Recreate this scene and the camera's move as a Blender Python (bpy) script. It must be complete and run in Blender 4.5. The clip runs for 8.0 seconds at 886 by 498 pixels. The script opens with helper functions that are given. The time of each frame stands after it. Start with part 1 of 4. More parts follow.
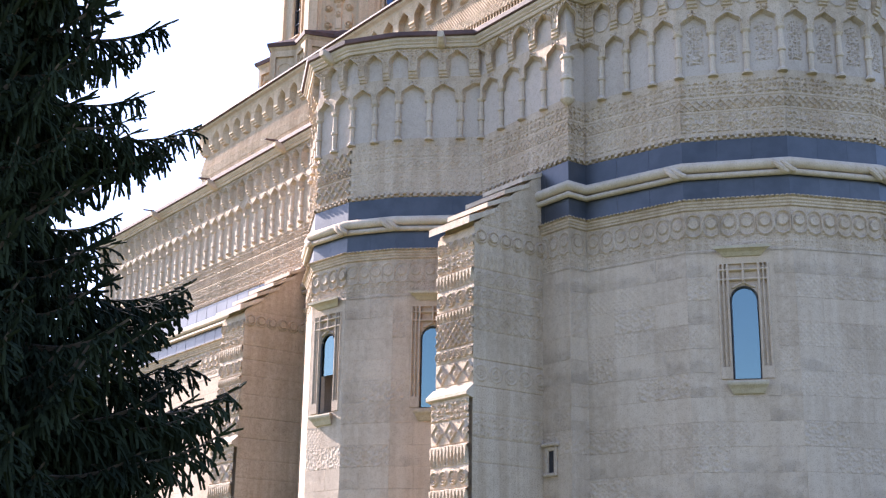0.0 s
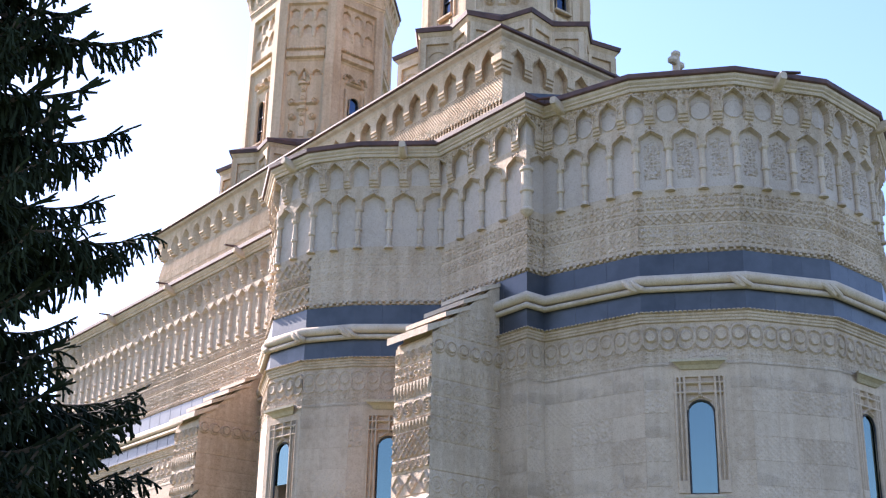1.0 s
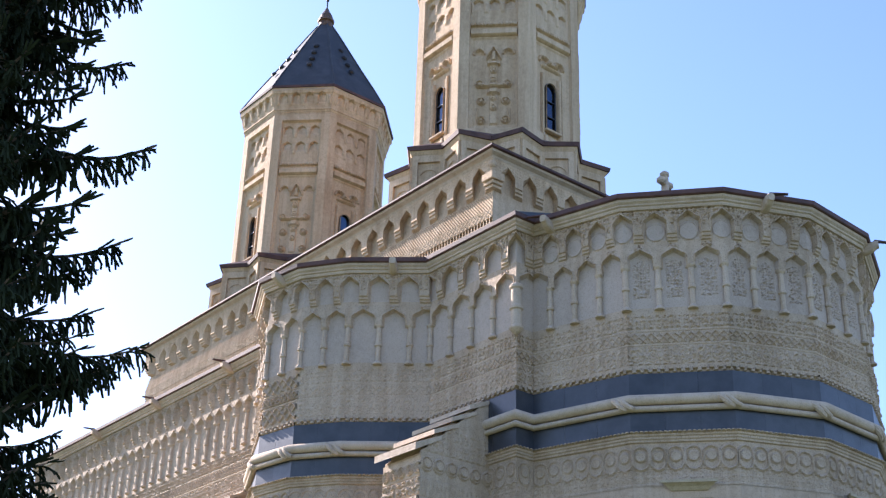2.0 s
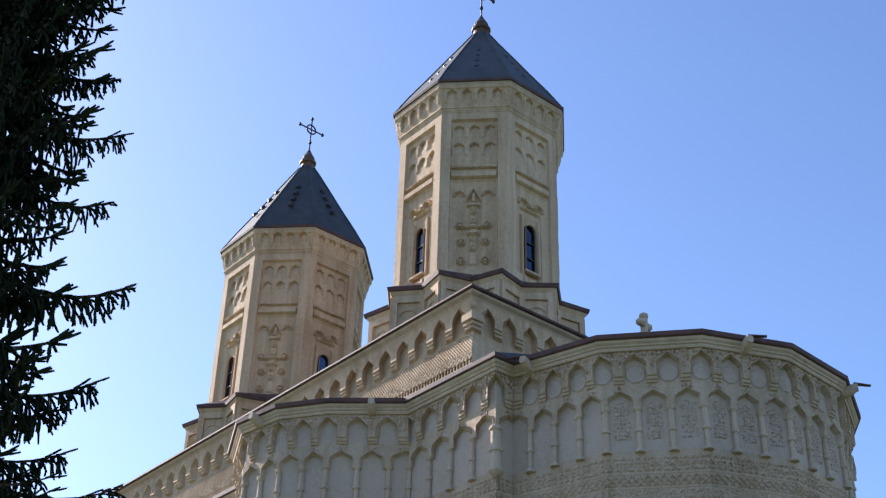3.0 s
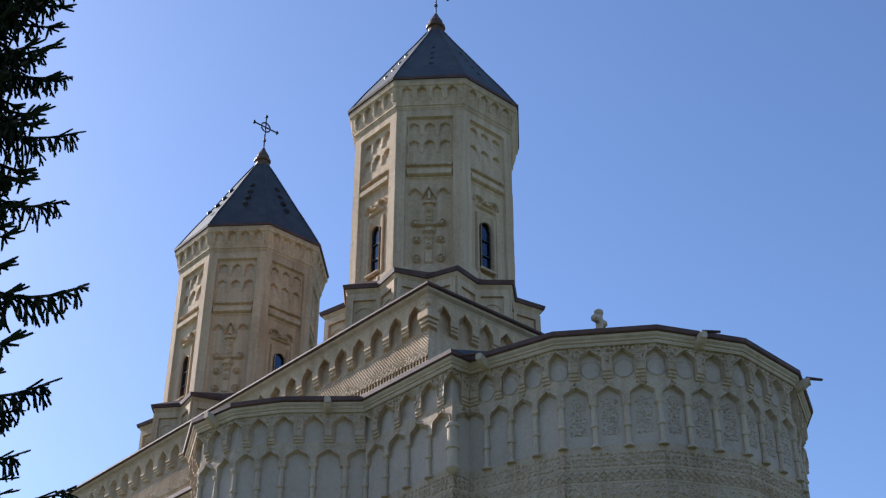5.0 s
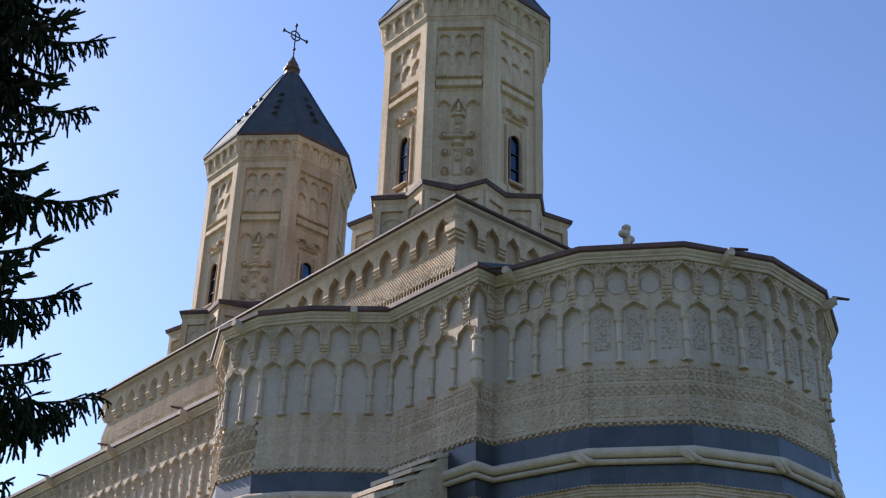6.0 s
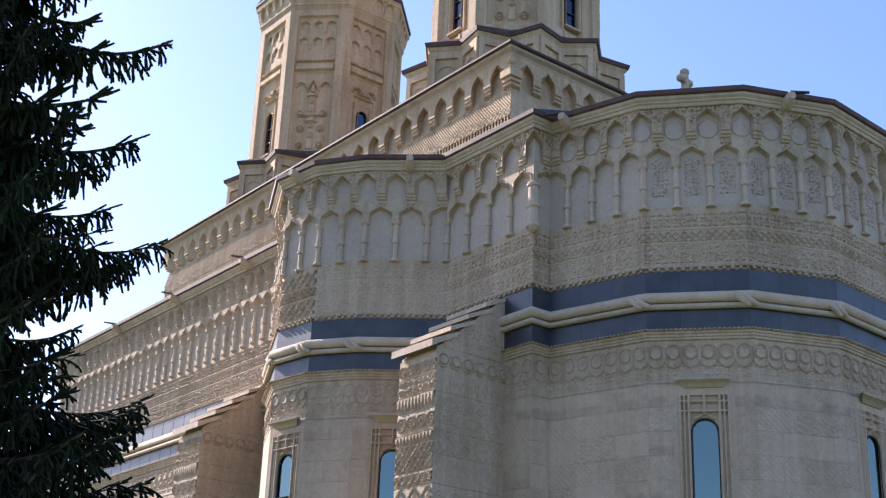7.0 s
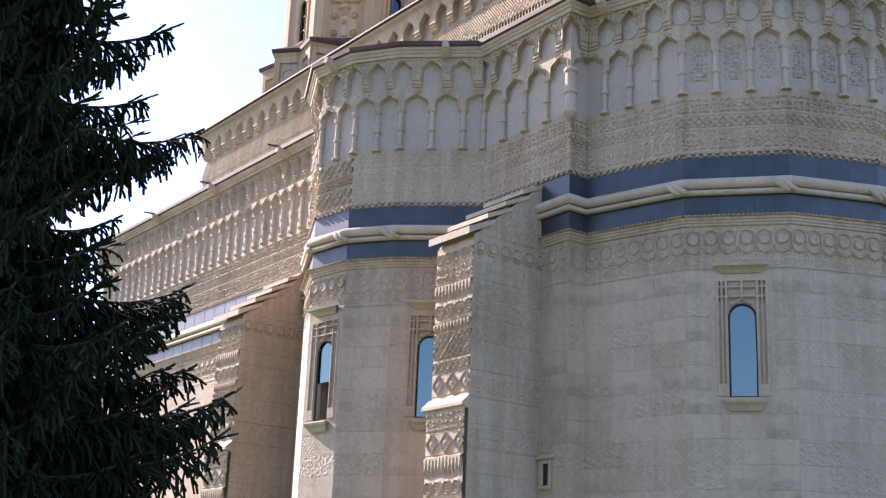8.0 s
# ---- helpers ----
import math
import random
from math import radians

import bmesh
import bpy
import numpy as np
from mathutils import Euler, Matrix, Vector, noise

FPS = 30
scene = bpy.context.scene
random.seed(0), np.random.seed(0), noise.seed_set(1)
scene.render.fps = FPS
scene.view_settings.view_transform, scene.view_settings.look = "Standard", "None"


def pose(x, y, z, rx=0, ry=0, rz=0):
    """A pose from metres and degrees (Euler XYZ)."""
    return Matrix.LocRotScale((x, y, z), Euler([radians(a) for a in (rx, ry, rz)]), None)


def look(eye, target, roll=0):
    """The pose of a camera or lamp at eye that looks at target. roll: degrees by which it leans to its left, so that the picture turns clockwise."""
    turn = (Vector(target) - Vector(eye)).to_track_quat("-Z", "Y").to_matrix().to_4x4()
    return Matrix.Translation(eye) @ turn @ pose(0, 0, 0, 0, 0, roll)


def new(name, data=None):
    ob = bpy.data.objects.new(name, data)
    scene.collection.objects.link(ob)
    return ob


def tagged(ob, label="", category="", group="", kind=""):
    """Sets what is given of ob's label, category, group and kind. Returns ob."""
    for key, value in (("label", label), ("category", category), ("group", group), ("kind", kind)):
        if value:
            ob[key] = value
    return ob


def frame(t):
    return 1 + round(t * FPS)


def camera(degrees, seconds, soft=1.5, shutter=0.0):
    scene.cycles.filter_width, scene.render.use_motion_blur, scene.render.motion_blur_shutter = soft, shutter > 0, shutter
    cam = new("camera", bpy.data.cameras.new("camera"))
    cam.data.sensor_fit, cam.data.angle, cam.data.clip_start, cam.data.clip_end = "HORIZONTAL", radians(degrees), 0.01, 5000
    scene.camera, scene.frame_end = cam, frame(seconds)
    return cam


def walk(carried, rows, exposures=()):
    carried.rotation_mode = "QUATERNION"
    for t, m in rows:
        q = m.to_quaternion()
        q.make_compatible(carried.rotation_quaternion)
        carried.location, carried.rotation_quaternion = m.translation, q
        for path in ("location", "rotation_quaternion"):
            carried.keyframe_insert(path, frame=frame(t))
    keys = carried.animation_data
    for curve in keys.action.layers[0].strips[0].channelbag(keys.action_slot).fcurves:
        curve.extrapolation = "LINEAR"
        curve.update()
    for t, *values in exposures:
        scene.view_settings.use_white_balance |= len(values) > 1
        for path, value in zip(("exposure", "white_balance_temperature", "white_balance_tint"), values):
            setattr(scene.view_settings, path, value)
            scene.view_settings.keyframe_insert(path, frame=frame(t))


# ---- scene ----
# ---- camera and its walk ----
cam = camera(37.66, 8.0, soft=1.25)
walk(cam, [
    (0.0, pose(16.404, -20.892, 1.600, 106.288, -0.909, 53.572)),
    (0.5, pose(16.404, -20.892, 1.600, 108.422, -1.079, 52.703)),
    (1.0, pose(16.404, -20.892, 1.600, 111.126, -1.201, 51.549)),
    (1.2, pose(16.404, -20.892, 1.600, 112.056, -0.957, 51.425)),
    (2.3, pose(16.404, -20.892, 1.600, 118.119, -1.807, 50.590)),
    (2.5, pose(16.404, -20.892, 1.600, 119.387, -1.762, 50.368)),
    (3.0, pose(16.404, -20.892, 1.600, 122.494, -1.398, 49.964)),
    (3.5, pose(16.404, -20.892, 1.600, 125.233, -0.634, 49.730)),
    (4.0, pose(16.404, -20.892, 1.600, 126.270, -0.372, 49.493)),
    (4.5, pose(16.404, -20.892, 1.600, 124.065, -0.016, 49.009)),
    (4.7, pose(16.404, -20.892, 1.600, 123.411, 0.089, 48.712)),
    (5.8, pose(16.404, -20.892, 1.600, 119.300, -1.443, 48.776)),
    (6.0, pose(16.404, -20.892, 1.600, 118.539, -1.622, 48.991)),
    (6.5, pose(16.404, -20.892, 1.600, 114.965, -2.083, 50.245)),
    (7.0, pose(16.404, -20.892, 1.600, 111.751, -2.137, 51.470)),
    (7.5, pose(16.404, -20.892, 1.600, 108.975, -2.524, 52.621)),
    (8.0, pose(16.404, -20.892, 1.600, 106.735, -2.274, 53.143)),
], exposures=[(0.0, 1.95, 6450, 28), (1.0, 1.84, 6390, 27), (2.5, 1.23, 6290, 21), (3.5, 0.66, 6190, 17), (4.5, 0.50, 6080, 16.5), (5.8, 0.67, 6200, 17.5), (6.5, 0.97, 6300, 21.5), (7.0, 1.20, 6370, 24.5), (7.5, 1.42, 6430, 27), (8.0, 1.57, 6450, 27)])

# ---- world, sun, exposure ----
SUN_AZ, SUN_EL = radians(192.5), radians(31.0)
world = bpy.data.worlds.new("world")
scene.world = world
world.use_nodes = True
wn, wl = world.node_tree.nodes, world.node_tree.links
sky = wn.new("ShaderNodeTexSky")
sky.sky_type = "NISHITA"
sky.sun_disc = False
sky.sun_elevation = SUN_EL
sky.sun_rotation = math.pi / 2 - SUN_AZ
sky.air_density, sky.dust_density, sky.ozone_density = 1.0, 0.8, 5.0
wl.new(sky.outputs["Color"], wn["Background"].inputs["Color"])
wn["Background"].inputs["Strength"].default_value = 0.13
sun = new("sun", bpy.data.lights.new("sun", "SUN"))
sun.data.energy, sun.data.angle, sun.data.color = 5.0, radians(0.6), (1.0, 0.965, 0.87)
to_sun = Vector((math.cos(SUN_EL) * math.cos(SUN_AZ), math.cos(SUN_EL) * math.sin(SUN_AZ), math.sin(SUN_EL)))
sun.matrix_world = look((0, 0, 40), Vector((0, 0, 40)) - to_sun)


# ---- materials ----
def shader(name, rough=0.85, metal=0.0):
    m = bpy.data.materials.new(name)
    m.use_nodes = True
    b = m.node_tree.nodes["Principled BSDF"]
    b.inputs["Roughness"].default_value, b.inputs["Metallic"].default_value = rough, metal
    return m, m.node_tree.nodes, m.node_tree.links, b


def math_node(n, l, op, a, b=None, c=None):
    k = n.new("ShaderNodeMath")
    k.operation = op
    for i, v in enumerate((a, b, c)):
        if v is None:
            continue
        if isinstance(v, (int, float)):
            k.inputs[i].default_value = v
        else:
            l.new(v, k.inputs[i])
    return k.outputs[0]


def noise_node(n, l, vec, scale, detail=4.0, rough=0.55):
    k = n.new("ShaderNodeTexNoise")
    k.inputs["Scale"].default_value, k.inputs["Detail"].default_value, k.inputs["Roughness"].default_value = scale, detail, rough
    l.new(vec, k.inputs["Vector"])
    return k.outputs["Fac"]


def ramp_node(n, l, fac, stops):
    k = n.new("ShaderNodeValToRGB")
    while len(k.color_ramp.elements) < len(stops):
        k.color_ramp.elements.new(0.5)
    for e, (p, c) in zip(k.color_ramp.elements, stops):
        e.position, e.color = p, (*c, 1)
    l.new(fac, k.inputs["Fac"])
    return k.outputs["Color"]


def carving(n, l, kind):
    """Height of a carved course, in the block's own metres."""
    tc = n.new("ShaderNodeTexCoord")
    sp = n.new("ShaderNodeSeparateXYZ")
    l.new(tc.outputs["Object"], sp.inputs[0])
    x, z = sp.outputs["X"], sp.outputs["Z"]
    if kind == "lattice":
        a = math_node(n, l, "ABSOLUTE", math_node(n, l, "SINE", math_node(n, l, "MULTIPLY", math_node(n, l, "ADD", x, z), 26.0)))
        b = math_node(n, l, "ABSOLUTE", math_node(n, l, "SINE", math_node(n, l, "MULTIPLY", math_node(n, l, "SUBTRACT", x, z), 26.0)))
        return math_node(n, l, "SUBTRACT", 1.0, math_node(n, l, "MINIMUM", a, b))
    if kind == "rosette":
        u = math_node(n, l, "SUBTRACT", math_node(n, l, "FRACT", math_node(n, l, "MULTIPLY", x, 4.5)), 0.5)
        v = math_node(n, l, "MULTIPLY", z, 3.6)
        r = math_node(n, l, "SQRT", math_node(n, l, "ADD", math_node(n, l, "MULTIPLY", u, u), math_node(n, l, "MULTIPLY", v, v)))
        return math_node(n, l, "SINE", math_node(n, l, "MULTIPLY", r, 19.0))
    if kind == "zigzag":
        t = math_node(n, l, "PINGPONG", x, 0.06)
        return math_node(n, l, "SINE", math_node(n, l, "MULTIPLY", math_node(n, l, "ADD", t, z), 70.0))
    if kind == "worn":  # half-lost interlace on part of the block
        a = noise_node(n, l, tc.outputs["Object"], 13.0, 2.0, 0.5)
        m = ramp_node(n, l, noise_node(n, l, tc.outputs["Object"], 2.5, 2.0, 0.5), [(0.45, (0, 0, 0)), (0.6, (1, 1, 1))])
        return math_node(n, l, "MULTIPLY", math_node(n, l, "PINGPONG", a, 0.08), math_node(n, l, "MULTIPLY", m, 10.0))
    k = n.new("ShaderNodeTexVoronoi")
    k.inputs["Scale"].default_value = 16.0
    l.new(tc.outputs["Object"], k.inputs["Vector"])
    return k.outputs["Distance"]


def stone(name, tone, dark, kind=None, depth=0.012, rough=0.88, streak=0.0, each=0.12, pits=0.5):
    m, n, l, b = shader(name, rough)
    g = n.new("ShaderNodeNewGeometry")
    info = n.new("ShaderNodeObjectInfo")
    pos = g.outputs["Position"]
    big = noise_node(n, l, pos, 0.55, 5.0, 0.6)
    fine = noise_node(n, l, pos, 9.0, 6.0, 0.65)
    speck = noise_node(n, l, pos, 48.0, 3.0, 0.6)
    mixed = math_node(n, l, "ADD", math_node(n, l, "MULTIPLY", big, 0.55), math_node(n, l, "MULTIPLY", fine, 0.45))
    mixed = math_node(n, l, "ADD", mixed, math_node(n, l, "MULTIPLY", math_node(n, l, "SUBTRACT", info.outputs["Random"], 0.5), each))
    c = ramp_node(n, l, mixed, [(0.30, dark), (0.52, tone), (0.74, tuple(min(1, v * 1.16) for v in tone))])
    hue = n.new("ShaderNodeMix")
    hue.data_type = "RGBA"
    hue.blend_type = "MULTIPLY"
    hue.inputs[0].default_value = pits
    l.new(c, hue.inputs[6])
    l.new(ramp_node(n, l, speck, [(0.32, (0.50, 0.46, 0.41)), (0.47, (1, 1, 1))]), hue.inputs[7])
    out = hue.outputs[2]
    if streak:
        mp = n.new("ShaderNodeMapping")
        mp.inputs["Scale"].default_value = (3.0, 3.0, 0.18)
        l.new(pos, mp.inputs["Vector"])
        s = noise_node(n, l, mp.outputs["Vector"], 1.3, 5.0, 0.6)
        w = n.new("ShaderNodeMix")
        w.data_type = "RGBA"
        w.blend_type = "MULTIPLY"
        w.inputs[0].default_value = streak
        l.new(out, w.inputs[6])
        l.new(ramp_node(n, l, s, [(0.40, (0.66, 0.58, 0.48)), (0.58, (1, 1, 1))]), w.inputs[7])
        out = w.outputs[2]
    l.new(out, b.inputs["Base Color"])
    bump = n.new("ShaderNodeBump")
    bump.inputs["Strength"].default_value, bump.inputs["Distance"].default_value = 0.8, 0.022
    l.new(math_node(n, l, "ADD", math_node(n, l, "MULTIPLY", fine, 0.6), math_node(n, l, "MULTIPLY", speck, 0.5)), bump.inputs["Height"])
    last = bump
    if kind:
        cut = n.new("ShaderNodeBump")
        cut.inputs["Strength"].default_value, cut.inputs["Distance"].default_value = 0.8, depth
        l.new(carving(n, l, kind), cut.inputs["Height"])
        l.new(bump.outputs["Normal"], cut.inputs["Normal"])
        last = cut
    l.new(last.outputs["Normal"], b.inputs["Normal"])
    return m


PALE, SHADE = (0.538, 0.403, 0.287), (0.408, 0.298, 0.203)
STONE = stone("pale_limestone", PALE, SHADE, streak=0.35)
CARVED = stone("carved_limestone", (0.522, 0.395, 0.280), (0.362, 0.268, 0.178), streak=0.4, pits=0.85)
TOWER_STONE = stone("ochre_limestone", (0.625, 0.453, 0.292), (0.46, 0.318, 0.193), streak=0.5, pits=0.8)
TRIM = stone("cream_trim_stone", (0.549, 0.426, 0.313), (0.398, 0.303, 0.213), streak=0.3)
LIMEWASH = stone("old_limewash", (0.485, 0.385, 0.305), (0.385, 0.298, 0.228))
WARM = stone("ochre_sill_stone", (0.48, 0.385, 0.265), (0.35, 0.27, 0.17))
BLOCKS = [stone("block_" + (k or "plain"), PALE, SHADE, k, dep, streak=0.25, each=0.11)
          for k, dep in ((None, 0), ("lattice", 0.010), ("rosette", 0.004), ("zigzag", 0.008), ("pitted", 0.035), ("worn", 0.02))]


def plain(name, stops, rough, metal=0.0, scale=3.0, bumps=0.004, spread=(0.35, 0.65)):
    m, n, l, b = shader(name, rough, metal)
    g = n.new("ShaderNodeNewGeometry")
    info = n.new("ShaderNodeObjectInfo")
    a = noise_node(n, l, g.outputs["Position"], scale, 6.0, 0.6)
    f = noise_node(n, l, g.outputs["Position"], scale * 11, 3.0, 0.6)
    v = math_node(n, l, "ADD", a, math_node(n, l, "MULTIPLY", math_node(n, l, "SUBTRACT", info.outputs["Random"], 0.5), 0.2))
    l.new(ramp_node(n, l, v, [(spread[0], stops[0]), (spread[1], stops[1])]), b.inputs["Base Color"])
    l.new(math_node(n, l, "ADD", rough - 0.1, math_node(n, l, "MULTIPLY", f, 0.2)), b.inputs["Roughness"])
    k = n.new("ShaderNodeBump")
    k.inputs["Strength"].default_value, k.inputs["Distance"].default_value = 0.5, bumps
    l.new(f, k.inputs["Height"])
    l.new(k.outputs["Normal"], b.inputs["Normal"])
    return m


SLATE = plain("blue_slate", ((0.026, 0.029, 0.036), (0.053, 0.056, 0.066)), 0.38, scale=2.2)
COPPER = plain("aged_copper", ((0.060, 0.026, 0.022), (0.125, 0.056, 0.044)), 0.68, 0.0)
LEAD = plain("dark_lead", ((0.030, 0.031, 0.034), (0.060, 0.060, 0.063)), 0.66, 0.0, scale=1.6)
IRON = plain("dark_iron", ((0.022, 0.020, 0.020), (0.05, 0.042, 0.038)), 0.5, 0.5)
GILT = plain("worn_gilt", ((0.075, 0.038, 0.020), (0.165, 0.085, 0.042)), 0.5, 0.3, scale=9)
FRAME = plain("black_window_frame", ((0.012, 0.012, 0.014), (0.022, 0.022, 0.026)), 0.5)
PIPE = plain("brown_pipe", ((0.10, 0.045, 0.030), (0.16, 0.075, 0.05)), 0.5, 0.2)
GRASS = plain("lawn", ((0.035, 0.055, 0.018), (0.085, 0.11, 0.04)), 0.95, scale=0.8, bumps=0.03)
BARK = plain("spruce_bark", ((0.05, 0.035, 0.025), (0.12, 0.085, 0.06)), 0.95, scale=5, bumps=0.02)
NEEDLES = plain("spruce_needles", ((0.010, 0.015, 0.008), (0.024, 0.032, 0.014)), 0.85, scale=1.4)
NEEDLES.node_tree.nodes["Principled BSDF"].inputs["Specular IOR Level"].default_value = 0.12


def glass(name, tint):
    m, n, l, b = shader(name, 0.03)
    n.remove(b)
    mirror = n.new("ShaderNodeBsdfGlossy")
    mirror.inputs["Color"].default_value, mirror.inputs["Roughness"].default_value = (*tint, 1), 0.02
    clear = n.new("ShaderNodeBsdfGlass")
    clear.inputs["Color"].default_value, clear.inputs["IOR"].default_value = (0.5, 0.6, 0.7, 1), 1.05
    mix = n.new("ShaderNodeMixShader")
    mix.inputs[0].default_value = 0.35
    l.new(mirror.outputs[0], mix.inputs[1])
    l.new(clear.outputs[0], mix.inputs[2])
    l.new(mix.outputs[0], n["Material Output"].inputs["Surface"])
    return m


GLASS = glass("reflecting_glass", (0.215, 0.28, 0.255))
DARK_GLASS = glass("dark_glass", (0.10, 0.13, 0.18))


# ---- mesh tools ----
def part(name, bm, mat, parent, label=""):
    me = bpy.data.meshes.new(name)
    if isinstance(bm, tuple):
        me.from_pydata(*bm)
    else:
        bm.normal_update()
        bm.to_mesh(me)
        bm.free()
    me.materials.append(mat)
    ob = new(name, me)
    ob.parent = parent
    return tagged(ob, label)


def again(ob, parent=None, m=None):
    """The same mesh once more, as an object of its own."""
    o = new(ob.name.split(".")[0], ob.data)
    o.parent = parent or ob.parent
    if m is not None:
        o.matrix_local = m
    return o


def box(bm, x0, x1, y0, y1, z0, z1, m=None, bevel=0.0):
    r = bmesh.ops.create_cube(bm, size=1.0)
    t = Matrix.Translation(((x0 + x1) / 2, (y0 + y1) / 2, (z0 + z1) / 2)) @ Matrix.Diagonal((x1 - x0, y1 - y0, z1 - z0, 1))
    bmesh.ops.transform(bm, matrix=(m @ t) if m else t, verts=r["verts"])
    if bevel:
        es = {e for v in r["verts"] for e in v.link_edges}
        bmesh.ops.bevel(bm, geom=list(es), offset=bevel, segments=1, affect="EDGES", profile=0.5)


def loft(bm, rings, closed=True, caps=True):
    vs = [[bm.verts.new(p) for p in r] for r in rings]
    for a, b in zip(vs, vs[1:]):
        n = len(a)
        for i in range(n if closed else n - 1):
            j = (i + 1) % n
            bm.faces.new((a[i], a[j], b[j], b[i]))
    if caps and closed:
        bm.faces.new(vs[0][::-1])
        bm.faces.new(vs[-1])


def lathe(bm, profile, at=(0, 0, 0), seg=10):
    rings = [[(at[0] + r * math.cos(2 * math.pi * i / seg), at[1] + r * math.sin(2 * math.pi * i / seg), at[2] + z) for i in range(seg)] for r, z in profile]
    loft(bm, rings)


def tube(bm, pts, r, seg=8, closed=False):
    pts = [Vector(p) for p in pts]
    n = len(pts)
    rings = []
    for i, p in enumerate(pts):
        a = pts[i - 1] if (i or closed) else p
        b = pts[(i + 1) % n] if (i < n - 1 or closed) else p
        d = (b - a).normalized()
        side = d.cross(Vector((0, 0, 1)) if abs(d.z) < 0.95 else Vector((1, 0, 0))).normalized()
        up = side.cross(d)
        rings.append([p + (side * math.cos(2 * math.pi * k / seg) + up * math.sin(2 * math.pi * k / seg)) * r for k in range(seg)])
    if closed:
        rings.append(rings[0])
    loft(bm, rings, caps=not closed)


def grid_mesh(P, hole=None):
    """Vertices and faces of a grid of points P[rows, columns, 3]; hole masks cells away."""
    r, c = P.shape[:2]
    i = np.arange(r * c).reshape(r, c)
    q = np.stack([i[:-1, :-1], i[:-1, 1:], i[1:, 1:], i[1:, :-1]], -1)
    q = q[~hole] if hole is not None else q.reshape(-1, 4)
    return P.reshape(-1, 3).tolist(), [], q.tolist()


def soft_step(d, w=0.022):
    return np.clip(d / w + 0.5, 0, 1)


# ---- the church's plan ----
SOUTH = [(-25.2, -4.8), (-10.15, -4.8), (-9.00, -6.18), (-7.56, -6.88), (-6.415, -6.74), (-5.49, -6.15), (-4.25, -4.8), (-1.5, -4.8), (-1.5, -4.35),
         (0.57, -3.80), (2.03, -2.58), (2.77, -0.97)]
NORTH = [(2.66, 0.86), (1.80, 2.52)] + [(x, -y) for x, y in reversed(SOUTH[:-2])]
RING = [Vector(p) for p in SOUTH + NORTH]
COUNT = len(RING)
MITRE = []
for k in range(COUNT):
    d0, d1 = (RING[k] - RING[k - 1]).normalized(), (RING[(k + 1) % COUNT] - RING[k]).normalized()
    n0, n1 = Vector((d0.y, -d0.x)), Vector((d1.y, -d1.x))
    MITRE.append((n0 + n1) / (1 + n0.dot(n1)))
EAVE, BAND = 14.1, 10.43
NAVE, SIDE_MID, SIDE_A, SIDE_B, STRAIGHT, RETURN, APSE = 0, 3, 4, 5, 6, 7, (8, 9, 10, 11)
FACES = [0, 1, 2, 3, 4, 5, 6, 7, 8, 9, 10, 11, 12]


def length(i):
    return (RING[(i + 1) % COUNT] - RING[i]).length


def skin(i, us, zs, H):
    """Points of face i at us x zs, raised by H along the offset outline."""
    L = length(i)
    s = (us / L)[None, :, None]
    A, B = np.array(RING[i]), np.array(RING[(i + 1) % COUNT])
    mA, mB = np.array(MITRE[i]), np.array(MITRE[(i + 1) % COUNT])
    h = H[..., None]
    xy = (A + mA * h) * (1 - s) + (B + mB * h) * s
    return np.concatenate([xy, np.broadcast_to(zs[:, None, None], (*H.shape, 1))], -1)


def face_pose(i, u=0.0, z=0.0, out=0.0):
    """Local axes on face i: x along the wall, y outwards, z up."""
    d = (RING[(i + 1) % COUNT] - RING[i]).normalized()
    n = Vector((d.y, -d.x))
    p = RING[i] + d * u + n * out
    return Matrix(((d.x, n.x, 0, p.x), (d.y, n.y, 0, p.y), (0, 0, 1, z), (0, 0, 0, 1)))


def sweep(profile, first=0, last=None, closed=True):
    """A moulding round the outline: profile of (out, z)."""
    bm = bmesh.new()
    idx = range(COUNT) if closed else range(first, last + 1)
    rings = [[(*(RING[k] + MITRE[k] * h), z) for h, z in profile] for k in idx]
    if closed:
        rings.append(rings[0])
    vs = [[bm.verts.new(p) for p in r] for r in rings]
    for a, b in zip(vs, vs[1:]):
        for j in range(len(profile)):
            k = (j + 1) % len(profile)
            bm.faces.new((a[j], b[j], b[k], a[k]))
    return bm


church = tagged(new("church"), "pale carved limestone church with slate band and two octagonal towers", "church")
church.location = (0, 0, 0)

WINDOWS = {SIDE_MID: 0.585, SIDE_B: 0.84, 9: 1.0, 11: 0.9}


def wall_core(i):
    """The thick wall behind the facing, with the window's opening left free."""
    L = length(i)
    bm = bmesh.new()

    def piece(s0, s1, z0, z1):
        lo, hi = [], []
        for s, h in ((s0, -0.03), (s1, -0.03), (s1, -0.75), (s0, -0.75)):
            p = (RING[i] + MITRE[i] * h) * (1 - s) + (RING[(i + 1) % COUNT] + MITRE[(i + 1) % COUNT] * h) * s
            lo.append((p.x, p.y, z0))
            hi.append((p.x, p.y, z1))
        loft(bm, [lo, hi])
    if i in WINDOWS:
        a, b = (WINDOWS[i] - 0.46) / L, (WINDOWS[i] + 0.46) / L
        piece(0, a, 0, EAVE - 0.1)
        piece(b, 1, 0, EAVE - 0.1)
        piece(a, b, 0, 5.9)
        piece(a, b, 8.06, EAVE - 0.1)
    else:
        piece(0, 1, 0, EAVE - 0.1)
    return part("wall", bm, STONE, church)


walls = {i: wall_core(i) for i in range(COUNT)}


